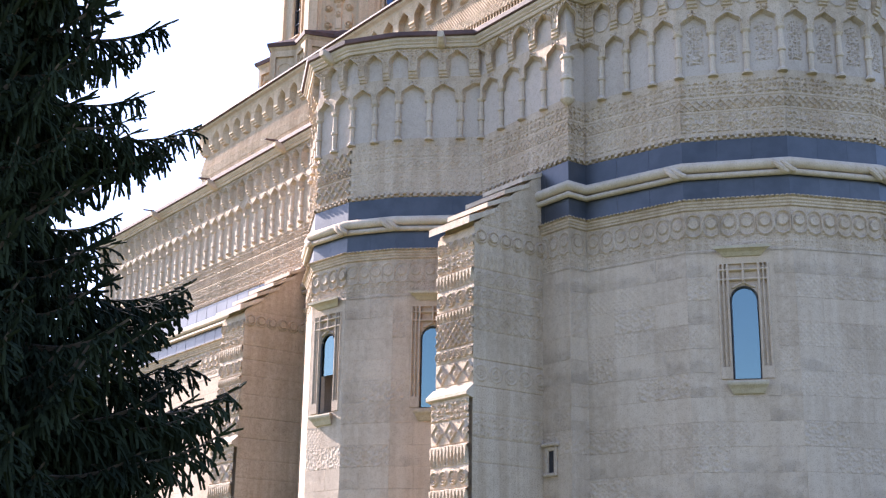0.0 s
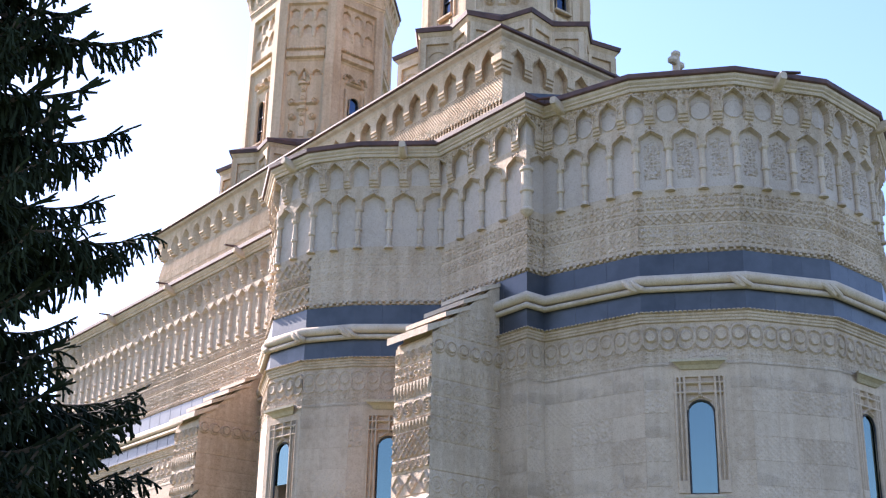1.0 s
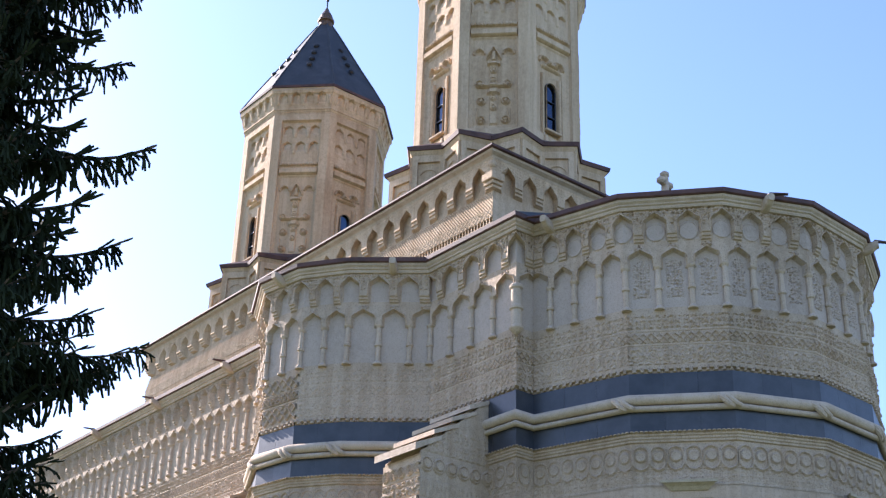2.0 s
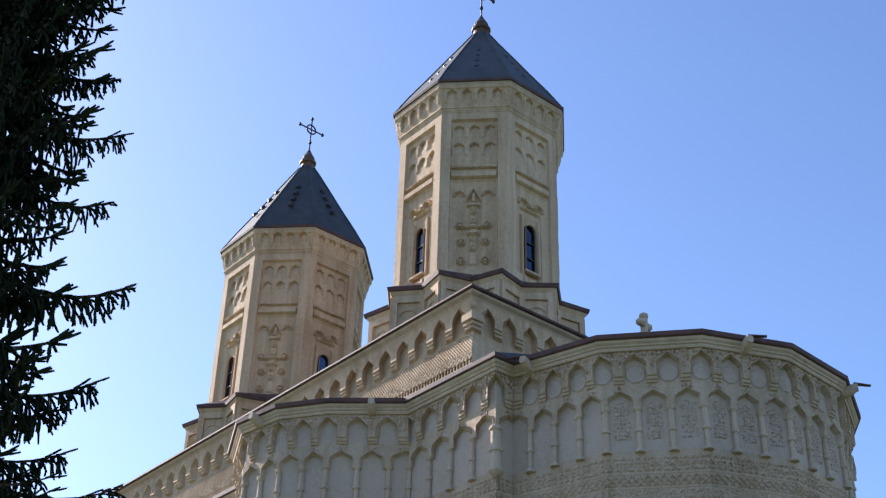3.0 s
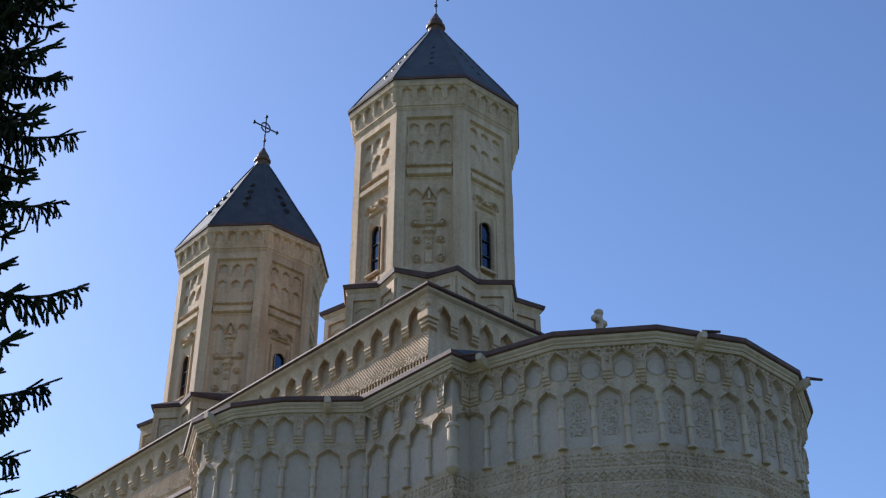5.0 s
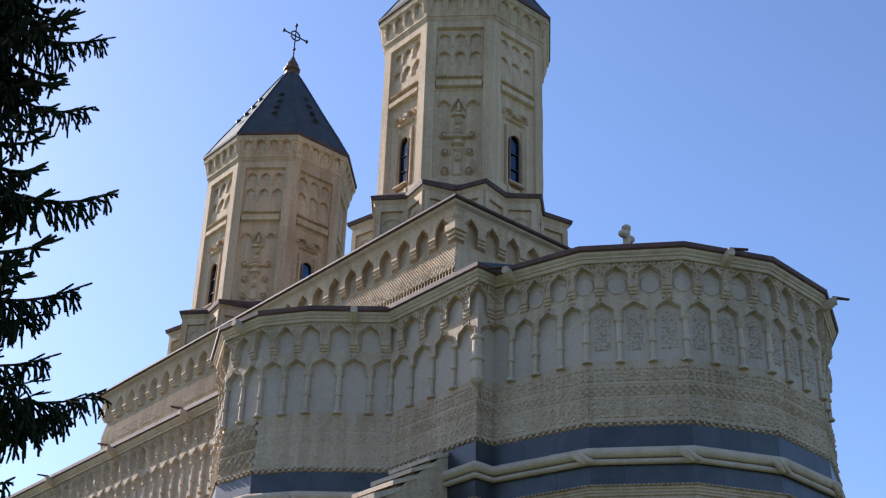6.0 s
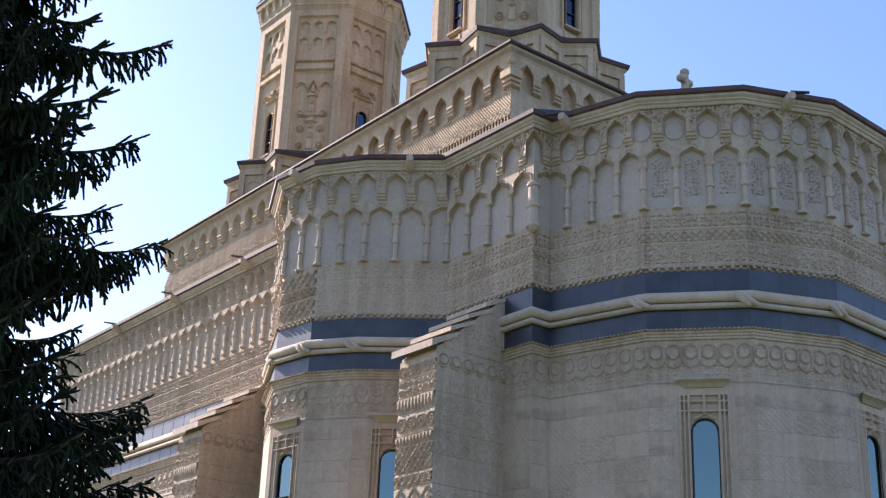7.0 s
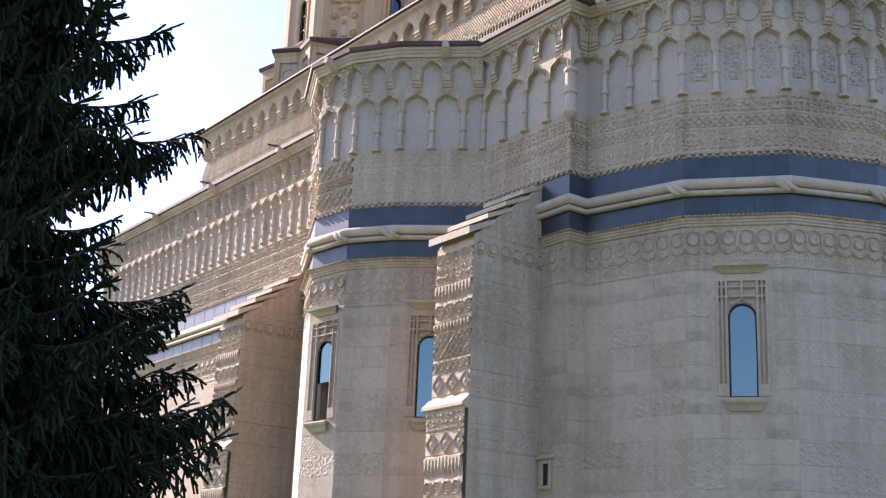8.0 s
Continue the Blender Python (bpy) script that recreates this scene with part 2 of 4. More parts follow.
# ---- carved upper storey: two rows of corbelled niches over friezes ----
def cells(i):
    """Spacing of the niches on a face, and where along it the first one stands."""
    L = length(i)
    if i == NAVE:
        return L / 30, L / 60
    if i == SIDE_B:
        return 0.68, 0.0
    if i in (STRAIGHT, 16):
        return L / 4, 0.0
    if i == RETURN:
        return length(STRAIGHT) / 4, 0.0
    if i == 8:
        return 0.57, L - 3 * 0.57
    return L / max(2, round(L / 0.64)), 0.0


def arch_open(x, z, half, apex, spring):
    """An opening under a bracket-shaped arch: round shoulders and a small point."""
    a = np.clip(np.abs(x) / half, 0, 1)
    top = spring + (apex - spring) * (0.62 * np.sqrt(1 - a * a) + 0.38 * np.clip(1 - a / 0.62, 0, 1) ** 1.15)
    return soft_step(half - np.abs(x)) * soft_step(top - z)


def carve_lattice(u, z, p):
    a = np.abs(np.sin((u + z) * math.pi / p))
    b = np.abs(np.sin((u - z) * math.pi / p))
    return 1 - np.clip(np.minimum(a, b) * 2.2, 0, 1)


def carve_rings(u, z, zc, p):
    x = (u / p - np.floor(u / p) - 0.5) * p
    r = np.hypot(x, z - zc)
    return np.exp(-((r - p * 0.40) / 0.016) ** 2) + 0.8 * np.exp(-((r - p * 0.2) / 0.016) ** 2) + 0.9 * (r < p * 0.07)


def carve_leaf(u, z, p):
    """Irregular carved foliage: scattered rounded lobes, no two alike."""
    out = np.zeros_like(u)
    for q, w in ((p, 1.0), (p * 0.57, 0.7)):
        a, b = np.floor(u / q), np.floor(z / q)
        k = np.abs(np.sin(a * 12.9898 + b * 78.233) * 43758.5453) % 1
        k2 = np.abs(np.sin(a * 39.346 + b * 11.135) * 24634.6345) % 1
        x, y = u / q - a - 0.3 - 0.4 * k, z / q - b - 0.3 - 0.4 * k2
        out = np.maximum(out, w * np.clip(1.3 - (x * x * (6 + 8 * k2) + y * y * (6 + 8 * k)) * 1.9, 0, 1))
    return out


def drilled(u, z, p):
    """Small deep holes bored between the carved leaves."""
    a, b = np.floor(u / p), np.floor(z / p)
    k = np.abs(np.sin(a * 27.169 + b * 61.317) * 15731.743) % 1
    k2 = np.abs(np.sin(a * 71.123 + b * 19.877) * 9631.215) % 1
    x, y = (u / p - a - 0.3 - 0.4 * k) * p, (z / p - b - 0.3 - 0.4 * k2) * p
    return soft_step(0.026 - np.hypot(x, y * (0.6 + 0.5 * k)), 0.02) * (k + k2 > 1.05)


def upper_relief(i, u, z):
    sp, u0 = cells(i)
    c = (u - u0) / sp
    if i == 8:  # the arcades end in the inner corners
        c = np.maximum(c, -0.5)
    if i == SIDE_B:
        c = np.minimum(c, 2.49)
    x = (c - np.round(c)) * sp
    c2 = c + 0.5
    x2 = (c2 - np.round(c2)) * sp
    niche = arch_open(x, z, 0.335 * sp, 13.74, 13.53)
    A = (1 - niche) * soft_step(z - 13.15)
    step = 0.11 + 0.035 * (z > 13.22) + 0.035 * (z > 13.29)
    low = arch_open(x2, z, 0.36 * sp, 12.98, 12.80)
    B = (1 - low) * soft_step(z - 12.60)
    h = np.maximum(A * step, B * (0.10 - 0.035 * (z > 13.05)))
    # a raised lip follows both rows of arches
    lip = np.clip(arch_open(x, z, 0.335 * sp + 0.03, 13.775, 13.55) - niche, 0, 1) * soft_step(z - 13.32)
    lip = lip + np.clip(arch_open(x2, z, 0.36 * sp + 0.03, 13.015, 12.82) - low, 0, 1) * soft_step(z - 12.72)
    h = h + 0.028 * lip
    worn = 0.4 if i in (4, SIDE_B) else 0.65 if i in (STRAIGHT, 8) else 1.0
    field = (h > 0.05) & (lip < 0.2)
    spandrel = field & (niche < 0.2) & (low < 0.2) & ((z > 13.42) & (z < 13.84) | (z > 12.84) & (z < 13.12))
    h = h + 0.030 * carve_leaf(u, z, 0.10) * spandrel - 0.042 * worn * drilled(u, z, 0.085) * spandrel
    if i in APSE:
        disc = np.hypot(x, (z - 13.37) * 0.95)
        h = h + 0.028 * np.exp(-((disc - 0.175) / 0.013) ** 2) * (niche > 0.6) + 0.014 * soft_step(0.16 - disc) * (niche > 0.6)
    amp = 0.06 if i == SIDE_MID else 0.044 * worn
    rosettes = 0.45 * np.clip(carve_rings(u, z, 10.80, 0.31), 0, 1) + 0.75 * carve_leaf(u, z, 0.16)
    wide = carve_lattice(u, z, 0.25)
    h = h + amp * (wide if i == SIDE_MID else carve_leaf(u, z, 0.13)) * ((z > 11.33) & (z < 11.62))
    h = h + amp * carve_lattice(u, z, 0.15) * ((z > 11.06) & (z < 11.27))
    h = h + amp * (wide if i == SIDE_MID else rosettes) * ((z > 10.62) & (z < 10.98))
    if i in (9, 10, 11):
        inside = (np.abs(x2) < 0.25 * sp) & (z > 11.98) & (z < 12.80 - np.abs(x2) * 0.5)
        h = h + (0.026 * carve_leaf(u, z, 0.085) - 0.026 * drilled(u, z, 0.065)) * inside
    h = h + 0.014 * worn * ((np.abs(z - 11.30) < 0.018) | (np.abs(z - 11.02) < 0.018))
    billet = np.floor(u / 0.075) % 2
    h = h + 0.07 * np.where((z > 10.43) & (z < 10.485), billet, np.where((z >= 10.485) & (z < 10.54), 1 - billet, 0))
    return h


def colonnette(r, z0, z1, ring):
    bm = bmesh.new()
    t = z1 - z0
    lathe(bm, [(r * 1.9, 0), (r * 1.9, 0.035), (r * 1.25, 0.07), (r, 0.09), (r, t * ring - 0.05), (r * 1.55, t * ring - 0.03), (r * 1.55, t * ring + 0.015), (r * 1.2, t * ring + 0.04),
               (r * 1.0, t - 0.07), (r * 1.6, t - 0.03), (r * 1.8, t)], (0, 0, z0), 8)
    return bm


for i in FACES:
    L = length(i)
    du = 0.03 if i == NAVE else 0.02
    us = np.linspace(0, L, max(4, int(L / du)) + 1)
    zs = np.arange(BAND, 13.99, 0.018)
    U, Z = np.meshgrid(us, zs)
    H = upper_relief(i, U, Z)
    P = skin(i, us, zs, H)
    sp, u0 = cells(i)
    c = (U - u0) / sp
    off = np.abs(c - np.round(c))
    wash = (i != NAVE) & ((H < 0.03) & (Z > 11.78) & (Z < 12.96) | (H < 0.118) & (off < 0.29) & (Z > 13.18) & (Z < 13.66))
    if i in (1, STRAIGHT, RETURN, 8):
        P = np.concatenate([edge, P], 1)  # closes the inner corner
        wash = np.concatenate([wash[:, :1], wash], 1)
    edge = P[:, -1:]
    storey = part("carved_storey", grid_mesh(P), CARVED, church, "pale stone storey carved with two rows of pointed niches")
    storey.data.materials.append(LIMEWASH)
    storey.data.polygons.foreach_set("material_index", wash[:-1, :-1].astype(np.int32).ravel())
    first = None
    for k in range(int((L - u0) / sp + 0.98)):
        u = u0 + k * sp
        if i == RETURN:
            continue
        # the shafts stand under the piers of the lower row
        m = face_pose(i, u, 0, 0.005 if i == NAVE else 0.03)
        if first is None:
            first = part("colonnette", colonnette(0.054, 11.72, 12.64, 0.5), TRIM, storey)
            first.matrix_local = m
        else:
            again(first, storey, m)
bm = bmesh.new()
lathe(bm, [(0.02, 0.0), (0.09, 0.05), (0.15, 0.12), (0.15, 0.16), (0.115, 0.19), (0.11, 0.52), (0.145, 0.545), (0.145, 0.60), (0.11, 0.63), (0.105, 0.98), (0.14, 1.01), (0.14, 1.06), (0.12, 1.09)], (0, 0, 11.58), 14)
corner = part("colonnette", bm, TRIM, church, "stout corner colonnette with ring mouldings")
corner.matrix_local = Matrix.Translation((-1.46, -4.84, 0))

# ---- slate band, rope moulding, medallion frieze ----
for i in FACES:
    L = length(i)
    n = max(1, round(L / 0.62))
    for row, (z0, z1) in enumerate(((9.96, BAND), (9.30, 9.78))):
        for k in range(n):
            s0, s1 = k / n + (0.0008 if k else 0), (k + 1) / n - (0.0008 if k < n - 1 else 0)
            bm = bmesh.new()
            ring = []
            for h in (-0.02, 0.03):
                q = []
                for s, z in ((s0, z0), (s1, z0), (s1, z1), (s0, z1)):
                    p = (RING[i] + MITRE[i] * h) * (1 - s) + (RING[(i + 1) % COUNT] + MITRE[(i + 1) % COUNT] * h) * s
                    q.append((p.x, p.y, z))
                ring.append(q)
            loft(bm, ring)
            part("slate_panel", bm, SLATE, walls[i])
circle = [(0.085 + 0.108 * math.cos(a), 9.885 + 0.105 * math.sin(a)) for a in [2 * math.pi * k / 12 for k in range(12)]]
rope = part("rope_moulding", sweep(circle, 0, 14, False), TRIM, church, "thick rounded stone string course")
thin = [(0.085 + 0.066 * math.cos(a), 9.712 + 0.056 * math.sin(a)) for a in [2 * math.pi * k / 10 for k in range(10)]]
lower = part("rope_moulding", sweep(thin, 0, 14, False), TRIM, church, "thin rounded stone string course below the thick one")
for p in (*rope.data.polygons, *lower.data.polygons):
    p.use_smooth = True
# where a run ends its roll crosses down into the lower one
for k in (3, 4, 5, 6, 9, 10, 11, 12):
    d = (RING[k] - RING[k - 1]).normalized()
    n = Vector((d.y, -d.x))
    at = RING[k] - d * 0.16
    bm = bmesh.new()
    for shift, r in ((0.0, 0.062), (0.13, 0.05)):
        run = []
        for j in range(9):
            q = j / 8
            p = at + d * (shift - 0.15 + 0.30 * q) + n * (0.115 + 0.06 * math.sin(math.pi * q))
            run.append((p.x, p.y, 9.91 - 0.20 * (3 * q * q - 2 * q ** 3)))
        tube(bm, run, r, 8)
    part("knot", bm, TRIM, rope)


def medallion_relief(i, u, z):
    L = length(i)
    n = max(1, round(L / 0.312))
    p = L / n
    x = (u / p - np.floor(u / p) - 0.5) * p
    h = np.zeros_like(u)
    billet = (u / 0.085 - np.floor(u / 0.085) - 0.5) * 0.085
    h = np.where((z > 9.24), 0.10 * soft_step(0.036 - np.hypot(billet, z - 9.26)) + 0.05 * (z < 9.27), h)
    h = np.where((z <= 9.24) & (z > 9.19), 0.085, h)
    h = np.where((z <= 9.19) & (z > 9.135), 0.060, h)
    h = np.where((z <= 9.135) & (z > 9.08), 0.038, h)
    worn = 0.45 if i in (4, SIDE_B) else 0.6 if i in (STRAIGHT, RETURN, 8) else 1.0
    r = np.hypot(x, np.maximum(z - 8.85, 0) + np.minimum(z - 8.72, 0) * 0.9)
    h = h + 0.042 * worn * (soft_step(0.158 - r) - soft_step(0.128 - r)) * (z < 9.07)
    rd = np.hypot(x, z - 8.81)
    h = h + worn * (0.048 * soft_step(0.098 - rd) - 0.012 * soft_step(0.06 - rd, 0.05)) * (z < 9.07)
    h = h + 0.015 * carve_leaf(u, z, 0.11) * ((z > 8.32) & (z < 8.55))
    return h + 0.012 * ((z < 8.31) | (np.abs(z - 8.585) < 0.015))


for i in FACES:
    L = length(i)
    us = np.linspace(0, L, max(4, int(L / (0.035 if i == NAVE else 0.018))) + 1)
    zs = np.arange(8.26, 9.305, 0.018)
    U, Z = np.meshgrid(us, zs)
    H = medallion_relief(i, U, Z)
    H[-1] = 0.0
    part("medallion_frieze", grid_mesh(skin(i, us, zs, H)), CARVED, church, "stone frieze of round-topped medallions under stepped mouldings")

# ---- cornice, gutter and lower roof ----
part("cornice", sweep([(-0.1, 13.82), (0.225, 13.82), (0.24, 13.855), (0.24, 13.88), (0.275, 13.90), (0.275, 13.93), (0.32, 13.97), (0.33, 14.02), (-0.1, 14.02)]), TRIM, church, "cream stone cornice below the roof edge")
part("gutter", sweep([(0.1, 14.02), (0.36, 14.02), (0.385, 14.04), (0.39, 14.13), (0.34, 14.15), (0.1, 14.15)]), COPPER, church, "brown copper roof edge")
UP_X0, UP_X1, UP_Y = -21.35, -4.12, 3.2
bm = bmesh.new()
outer = [bm.verts.new((*(RING[k] + MITRE[k] * 0.36), 14.13)) for k in range(COUNT)]
inner = []
for k in range(COUNT):
    x, y = RING[k]
    top = (max(min(x, UP_X1), UP_X0), UP_Y * (1 if y > 0 else -1), 14.85) if k not in (8, 9, 10, 11, 12, 13, 14, 15) else (-1.9, 0.25 if y > 0 else -0.25, 15.95)
    inner.append(bm.verts.new(top))
for k in range(COUNT):
    j = (k + 1) % COUNT
    bm.faces.new((outer[k], outer[j], inner[j], inner[k]))
bm.faces.new((inner[7], inner[8], inner[15], inner[16]))
part("roof", bm, LEAD, church, "dark sheet-metal roof of apse and aisles")

# ---- raised middle block with corbelled niches ----
UPPER = [Vector((UP_X0, -UP_Y)), Vector((UP_X1, -UP_Y)), Vector((UP_X1, UP_Y)), Vector((UP_X0, UP_Y))]


def block_face(a, b, zs, relief, du=0.022):
    d = (b - a).normalized()
    n = Vector((d.y, -d.x))
    L = (b - a).length
    us = np.linspace(0, L, int(L / du) + 1)
    U, Z = np.meshgrid(us, zs)
    H = relief(U, Z, L)
    s = (us / L)[None, :, None]
    mA, mB = np.array(n - d), np.array(n + d)
    xy = (np.array(a) + mA * H[..., None]) * (1 - s) + (np.array(b) + mB * H[..., None]) * s
    return np.concatenate([xy, np.broadcast_to(zs[:, None, None], (*H.shape, 1))], -1)


def block_relief(east):
    def f(u, z, L):
        sp = 0.66 if east else 0.705
        c = ((u - 0.14) / sp if east else (L - 0.14 - u) / sp) - 0.5
        x = (c - np.round(c)) * sp
        A = (1 - arch_open(x, z, 0.30 * sp, 17.20, 16.95)) * soft_step(z - 16.58)
        h = A * (0.11 + 0.04 * (z > 16.66) + 0.04 * (z > 16.75))
        h = h + 0.012 * carve_leaf(u, z, 0.10) * (z > 17.0) * (h > 0.05)
        if not east:
            rib = np.abs(((u + z * 0.8) / 0.085) % 1 - 0.5) * 2
            h = h + (0.03 * (1 - rib) + (16.52 - z) * 0.16) * ((z > 16.05) & (z < 16.52))
            h = h + (0.085 + 0.02 * carve_lattice(u, z, 0.15)) * ((z > 15.78) & (z <= 16.05))
            h = h + (0.085 - 0.06 * (((u / 0.11) % 1) < 0.45)) * ((z > 15.66) & (z <= 15.78))
            h = h + 0.085 * (z <= 15.66)
        else:
            h = h + 0.05 * (z < 16.3)
        return h
    return f


# stepped corbel on the block's corner, with a round boss above it
bm = bmesh.new()
for z0, z1, o in ((16.58, 16.66, 0.12), (16.66, 16.75, 0.17), (16.75, 16.95, 0.235), (16.95, 17.31, 0.175)):
    w = 0.26 if z0 < 16.9 else 0.2
    box(bm, UP_X1 - w + 0.1, UP_X1 + o, -UP_Y - o, -UP_Y + w - 0.1, z0, z1, None, 0.012)
part("corner_corbel", bm, TOWER_STONE, church, "stepped stone corbel on the corner of the raised block")
bm = bmesh.new()
bmesh.ops.create_uvsphere(bm, u_segments=12, v_segments=8, radius=0.1, matrix=Matrix.Translation((UP_X1 + 0.17, -UP_Y - 0.17, 17.14)))
part("boss", bm, TOWER_STONE, church)
zs = np.arange(14.7, 17.36, 0.02)
part("raised_wall", grid_mesh(block_face(UPPER[0], UPPER[1], zs, block_relief(False))), TOWER_STONE, church, "raised ochre stone wall with a row of corbelled niches")
part("raised_wall", grid_mesh(block_face(UPPER[1], UPPER[2], zs, block_relief(True))), TOWER_STONE, church, "raised ochre stone wall with a row of corbelled niches")
bm = bmesh.new()
box(bm, UP_X0 - 0.05, UP_X1 - 0.3, -UP_Y + 0.3, UP_Y + 0.05, 14.2, 17.3)
part("raised_wall", bm, TOWER_STONE, church)


def square_sweep(rect, profile):
    bm = bmesh.new()
    mit = [(-1, -1), (1, -1), (1, 1), (-1, 1)]
    rings = [[(p.x + m[0] * h, p.y + m[1] * h, z) for h, z in profile] for p, m in zip(rect, mit)]
    loft(bm, rings + [rings[0]], True, False)
    return bm


part("raised_cornice", square_sweep(UPPER, [(-0.1, 17.30), (0.19, 17.30), (0.23, 17.36), (0.33, 17.41), (0.35, 17.46), (-0.1, 17.46)]), TRIM, church)
part("raised_gutter", square_sweep(UPPER, [(0.1, 17.46), (0.40, 17.46), (0.43, 17.475), (0.43, 17.52), (0.1, 17.56)]), COPPER, church, "brown copper roof edge")
bm = bmesh.new()
lo = [(UP_X0 - 0.4, -UP_Y - 0.4, 17.55), (UP_X1 + 0.4, -UP_Y - 0.4, 17.55), (UP_X1 + 0.4, UP_Y + 0.4, 17.55), (UP_X0 - 0.4, UP_Y + 0.4, 17.55)]
hi = [(UP_X0 + 2, -0.8, 18.6), (UP_X1 - 2, -0.8, 18.6), (UP_X1 - 2, 0.8, 18.6), (UP_X0 + 2, 0.8, 18.6)]
loft(bm, [lo, hi])
part("raised_roof", bm, LEAD, church, "low dark metal roof under the towers")


# ---- windows of the lower storey ----
def arch_line(c, half, z0, apex, n=12):
    pts = [(c - half, z0)]
    spring = apex - half * 1.12
    pts += [(c - half * math.cos(math.pi * k / n), spring + (apex - spring) * math.sin(math.pi * k / n) ** 0.9) for k in range(n + 1)]
    return pts + [(c + half, z0)]


def church_window(i, c):
    m = face_pose(i)
    win = new("window")
    win.parent = church
    win.matrix_local = m
    tagged(win, "narrow round-headed window in a stone frame with crossing rods")
    W, z0, z1 = 0.56, 5.61, 8.26
    us, zs = np.arange(c - W, c + W + 0.001, 0.0125), np.arange(z0, z1 + 0.001, 0.0125)
    U, Z = np.meshgrid(us, zs)
    x = np.abs(U - c)
    H = np.full_like(U, 0.006)
    rod = lambda d, r: np.sqrt(np.clip(r * r - d * d, 0, None)) * 2.0
    lattice = (x < 0.455) & (Z > 7.66) & (Z < 8.03)
    jamb = (x < 0.455) & (x > 0.25) & (Z > 6.14) & (Z <= 7.66)
    H = np.where(lattice, -0.05, np.where(jamb, -0.018, H))
    H = np.where((x <= 0.25) & (Z > 5.9) & (Z <= 7.66), -0.03, H)
    rods = np.zeros_like(U)
    for at, r in ((0.435, 0.026), (0.355, 0.022), (0.275, 0.026)):
        rods = np.maximum(rods, rod(x - at, r) * ((Z > 6.14) & (Z < 8.03)))
    rods = np.maximum(rods, rod(x, 0.024) * ((Z > 7.66) & (Z < 8.03)))
    for zz in (7.74, 7.92):
        rods = np.maximum(rods, rod(Z - zz, 0.024) * (x < 0.46))
    H = np.where(rods > 0.004, rods * 0.9 - 0.012, H)
    H = np.where((x > 0.25) & (x < 0.455) & (Z > 5.92) & (Z <= 6.14), 0.03, H)
    H = H + 0.05 * soft_step(0.022 - np.abs(Z - (7.74 - np.sqrt(np.clip(x, 0, 1)) * 0.34))) * (x < 0.2) * (Z > 7.58) * (Z < 7.72)
    half, apex = 0.235, 7.60
    spring = apex - half * 1.12
    top = spring + (apex - spring) * np.clip(1 - (x / half) ** 2, 0, 1) ** 0.45
    mid = lambda A: (A[:-1, :-1] + A[1:, 1:]) / 2
    hole = (mid(x) < half) & (mid(Z) > 5.92) & (mid(Z) < mid(top))
    part("window_surround", grid_mesh(np.stack([U, H, Z], -1), hole), BLOCKS[0], win, "pale stone frame with slender crossing rods")
    line = arch_line(c, half, 5.92, apex)
    bm = bmesh.new()
    loft(bm, [[(u, 0.0, z) for u, z in line], [(u, -0.16, z) for u, z in line]], True, False)
    part("reveal", bm, TRIM, win)
    bm = bmesh.new()
    tube(bm, [(u, -0.03, z) for u, z in line], 0.021, 6, True)
    part("window_frame", bm, FRAME, win, "black metal window frame")
    bm = bmesh.new()
    lean = 0.07 if i == SIDE_B else 0.0
    low = 6.72 if i == SIDE_MID else 5.92  # one lower sash stands open
    shape = [(u, max(z, low)) for u, z in line]
    bm.faces.new([bm.verts.new((u, -0.055 - (u - c) * lean, z)) for u, z in shape])
    bm.faces.new([bm.verts.new((u, -0.063 - (u - c) * lean, z)) for u, z in shape][::-1])
    pane = part("pane", bm, GLASS, win, "pane reflecting the blue sky")
    pane.visible_shadow = False
    bm = bmesh.new()
    prof = [(0.0, 8.16), (0.04, 8.17), (0.09, 8.23), (0.15, 8.27), (0.18, 8.28), (0.185, 8.33), (0.0, 8.36)]
    loft(bm, [[(c + sgn * (0.30 + y * 1.15), y, z) for y, z in prof] for sgn in (-1, 1)])
    part("hood", bm, WARM, win, "projecting ochre stone hood")
    bm = bmesh.new()
    prof = [(0.0, 5.63), (0.05, 5.65), (0.10, 5.74), (0.15, 5.79), (0.16, 5.83), (0.15, 5.86), (0.0, 5.88)]
    loft(bm, [[(c + sgn * (0.24 + y * 0.75), y, z) for y, z in prof] for sgn in (-1, 1)])
    part("sill", bm, WARM, win, "projecting ochre stone sill")
    return win


for i, c in WINDOWS.items():
    church_window(i, c)

# a small slit in the wall beside the buttress
slit = new("slit_window")
slit.parent = church
slit.matrix_local = face_pose(STRAIGHT)
tagged(slit, "small dark slit opening with a stone hood and sill")
bm = bmesh.new()
box(bm, 1.99, 2.42, 0.0, 0.10, 4.90, 4.97, bevel=0.02)
part("hood", bm, TRIM, slit)
bm = bmesh.new()
box(bm, 2.02, 2.38, 0.0, 0.08, 4.34, 4.41, bevel=0.02)
part("sill", bm, TRIM, slit)
bm = bmesh.new()
for x0, x1, z0, z1 in ((2.05, 2.125, 4.41, 4.90), (2.285, 2.36, 4.41, 4.90), (2.125, 2.285, 4.82, 4.90)):
    box(bm, x0, x1, 0.0, 0.045, z0, z1, bevel=0.01)
part("jambs", bm, TRIM, slit)
# the wall is solid here: a near-black sheet paints the slit's shaded depth
bm = bmesh.new()
box(bm, 2.125, 2.285, 0.0, 0.006, 4.41, 4.82)
part("shutter", bm, FRAME, slit, "near-black sheet painting the slit's dark depth")


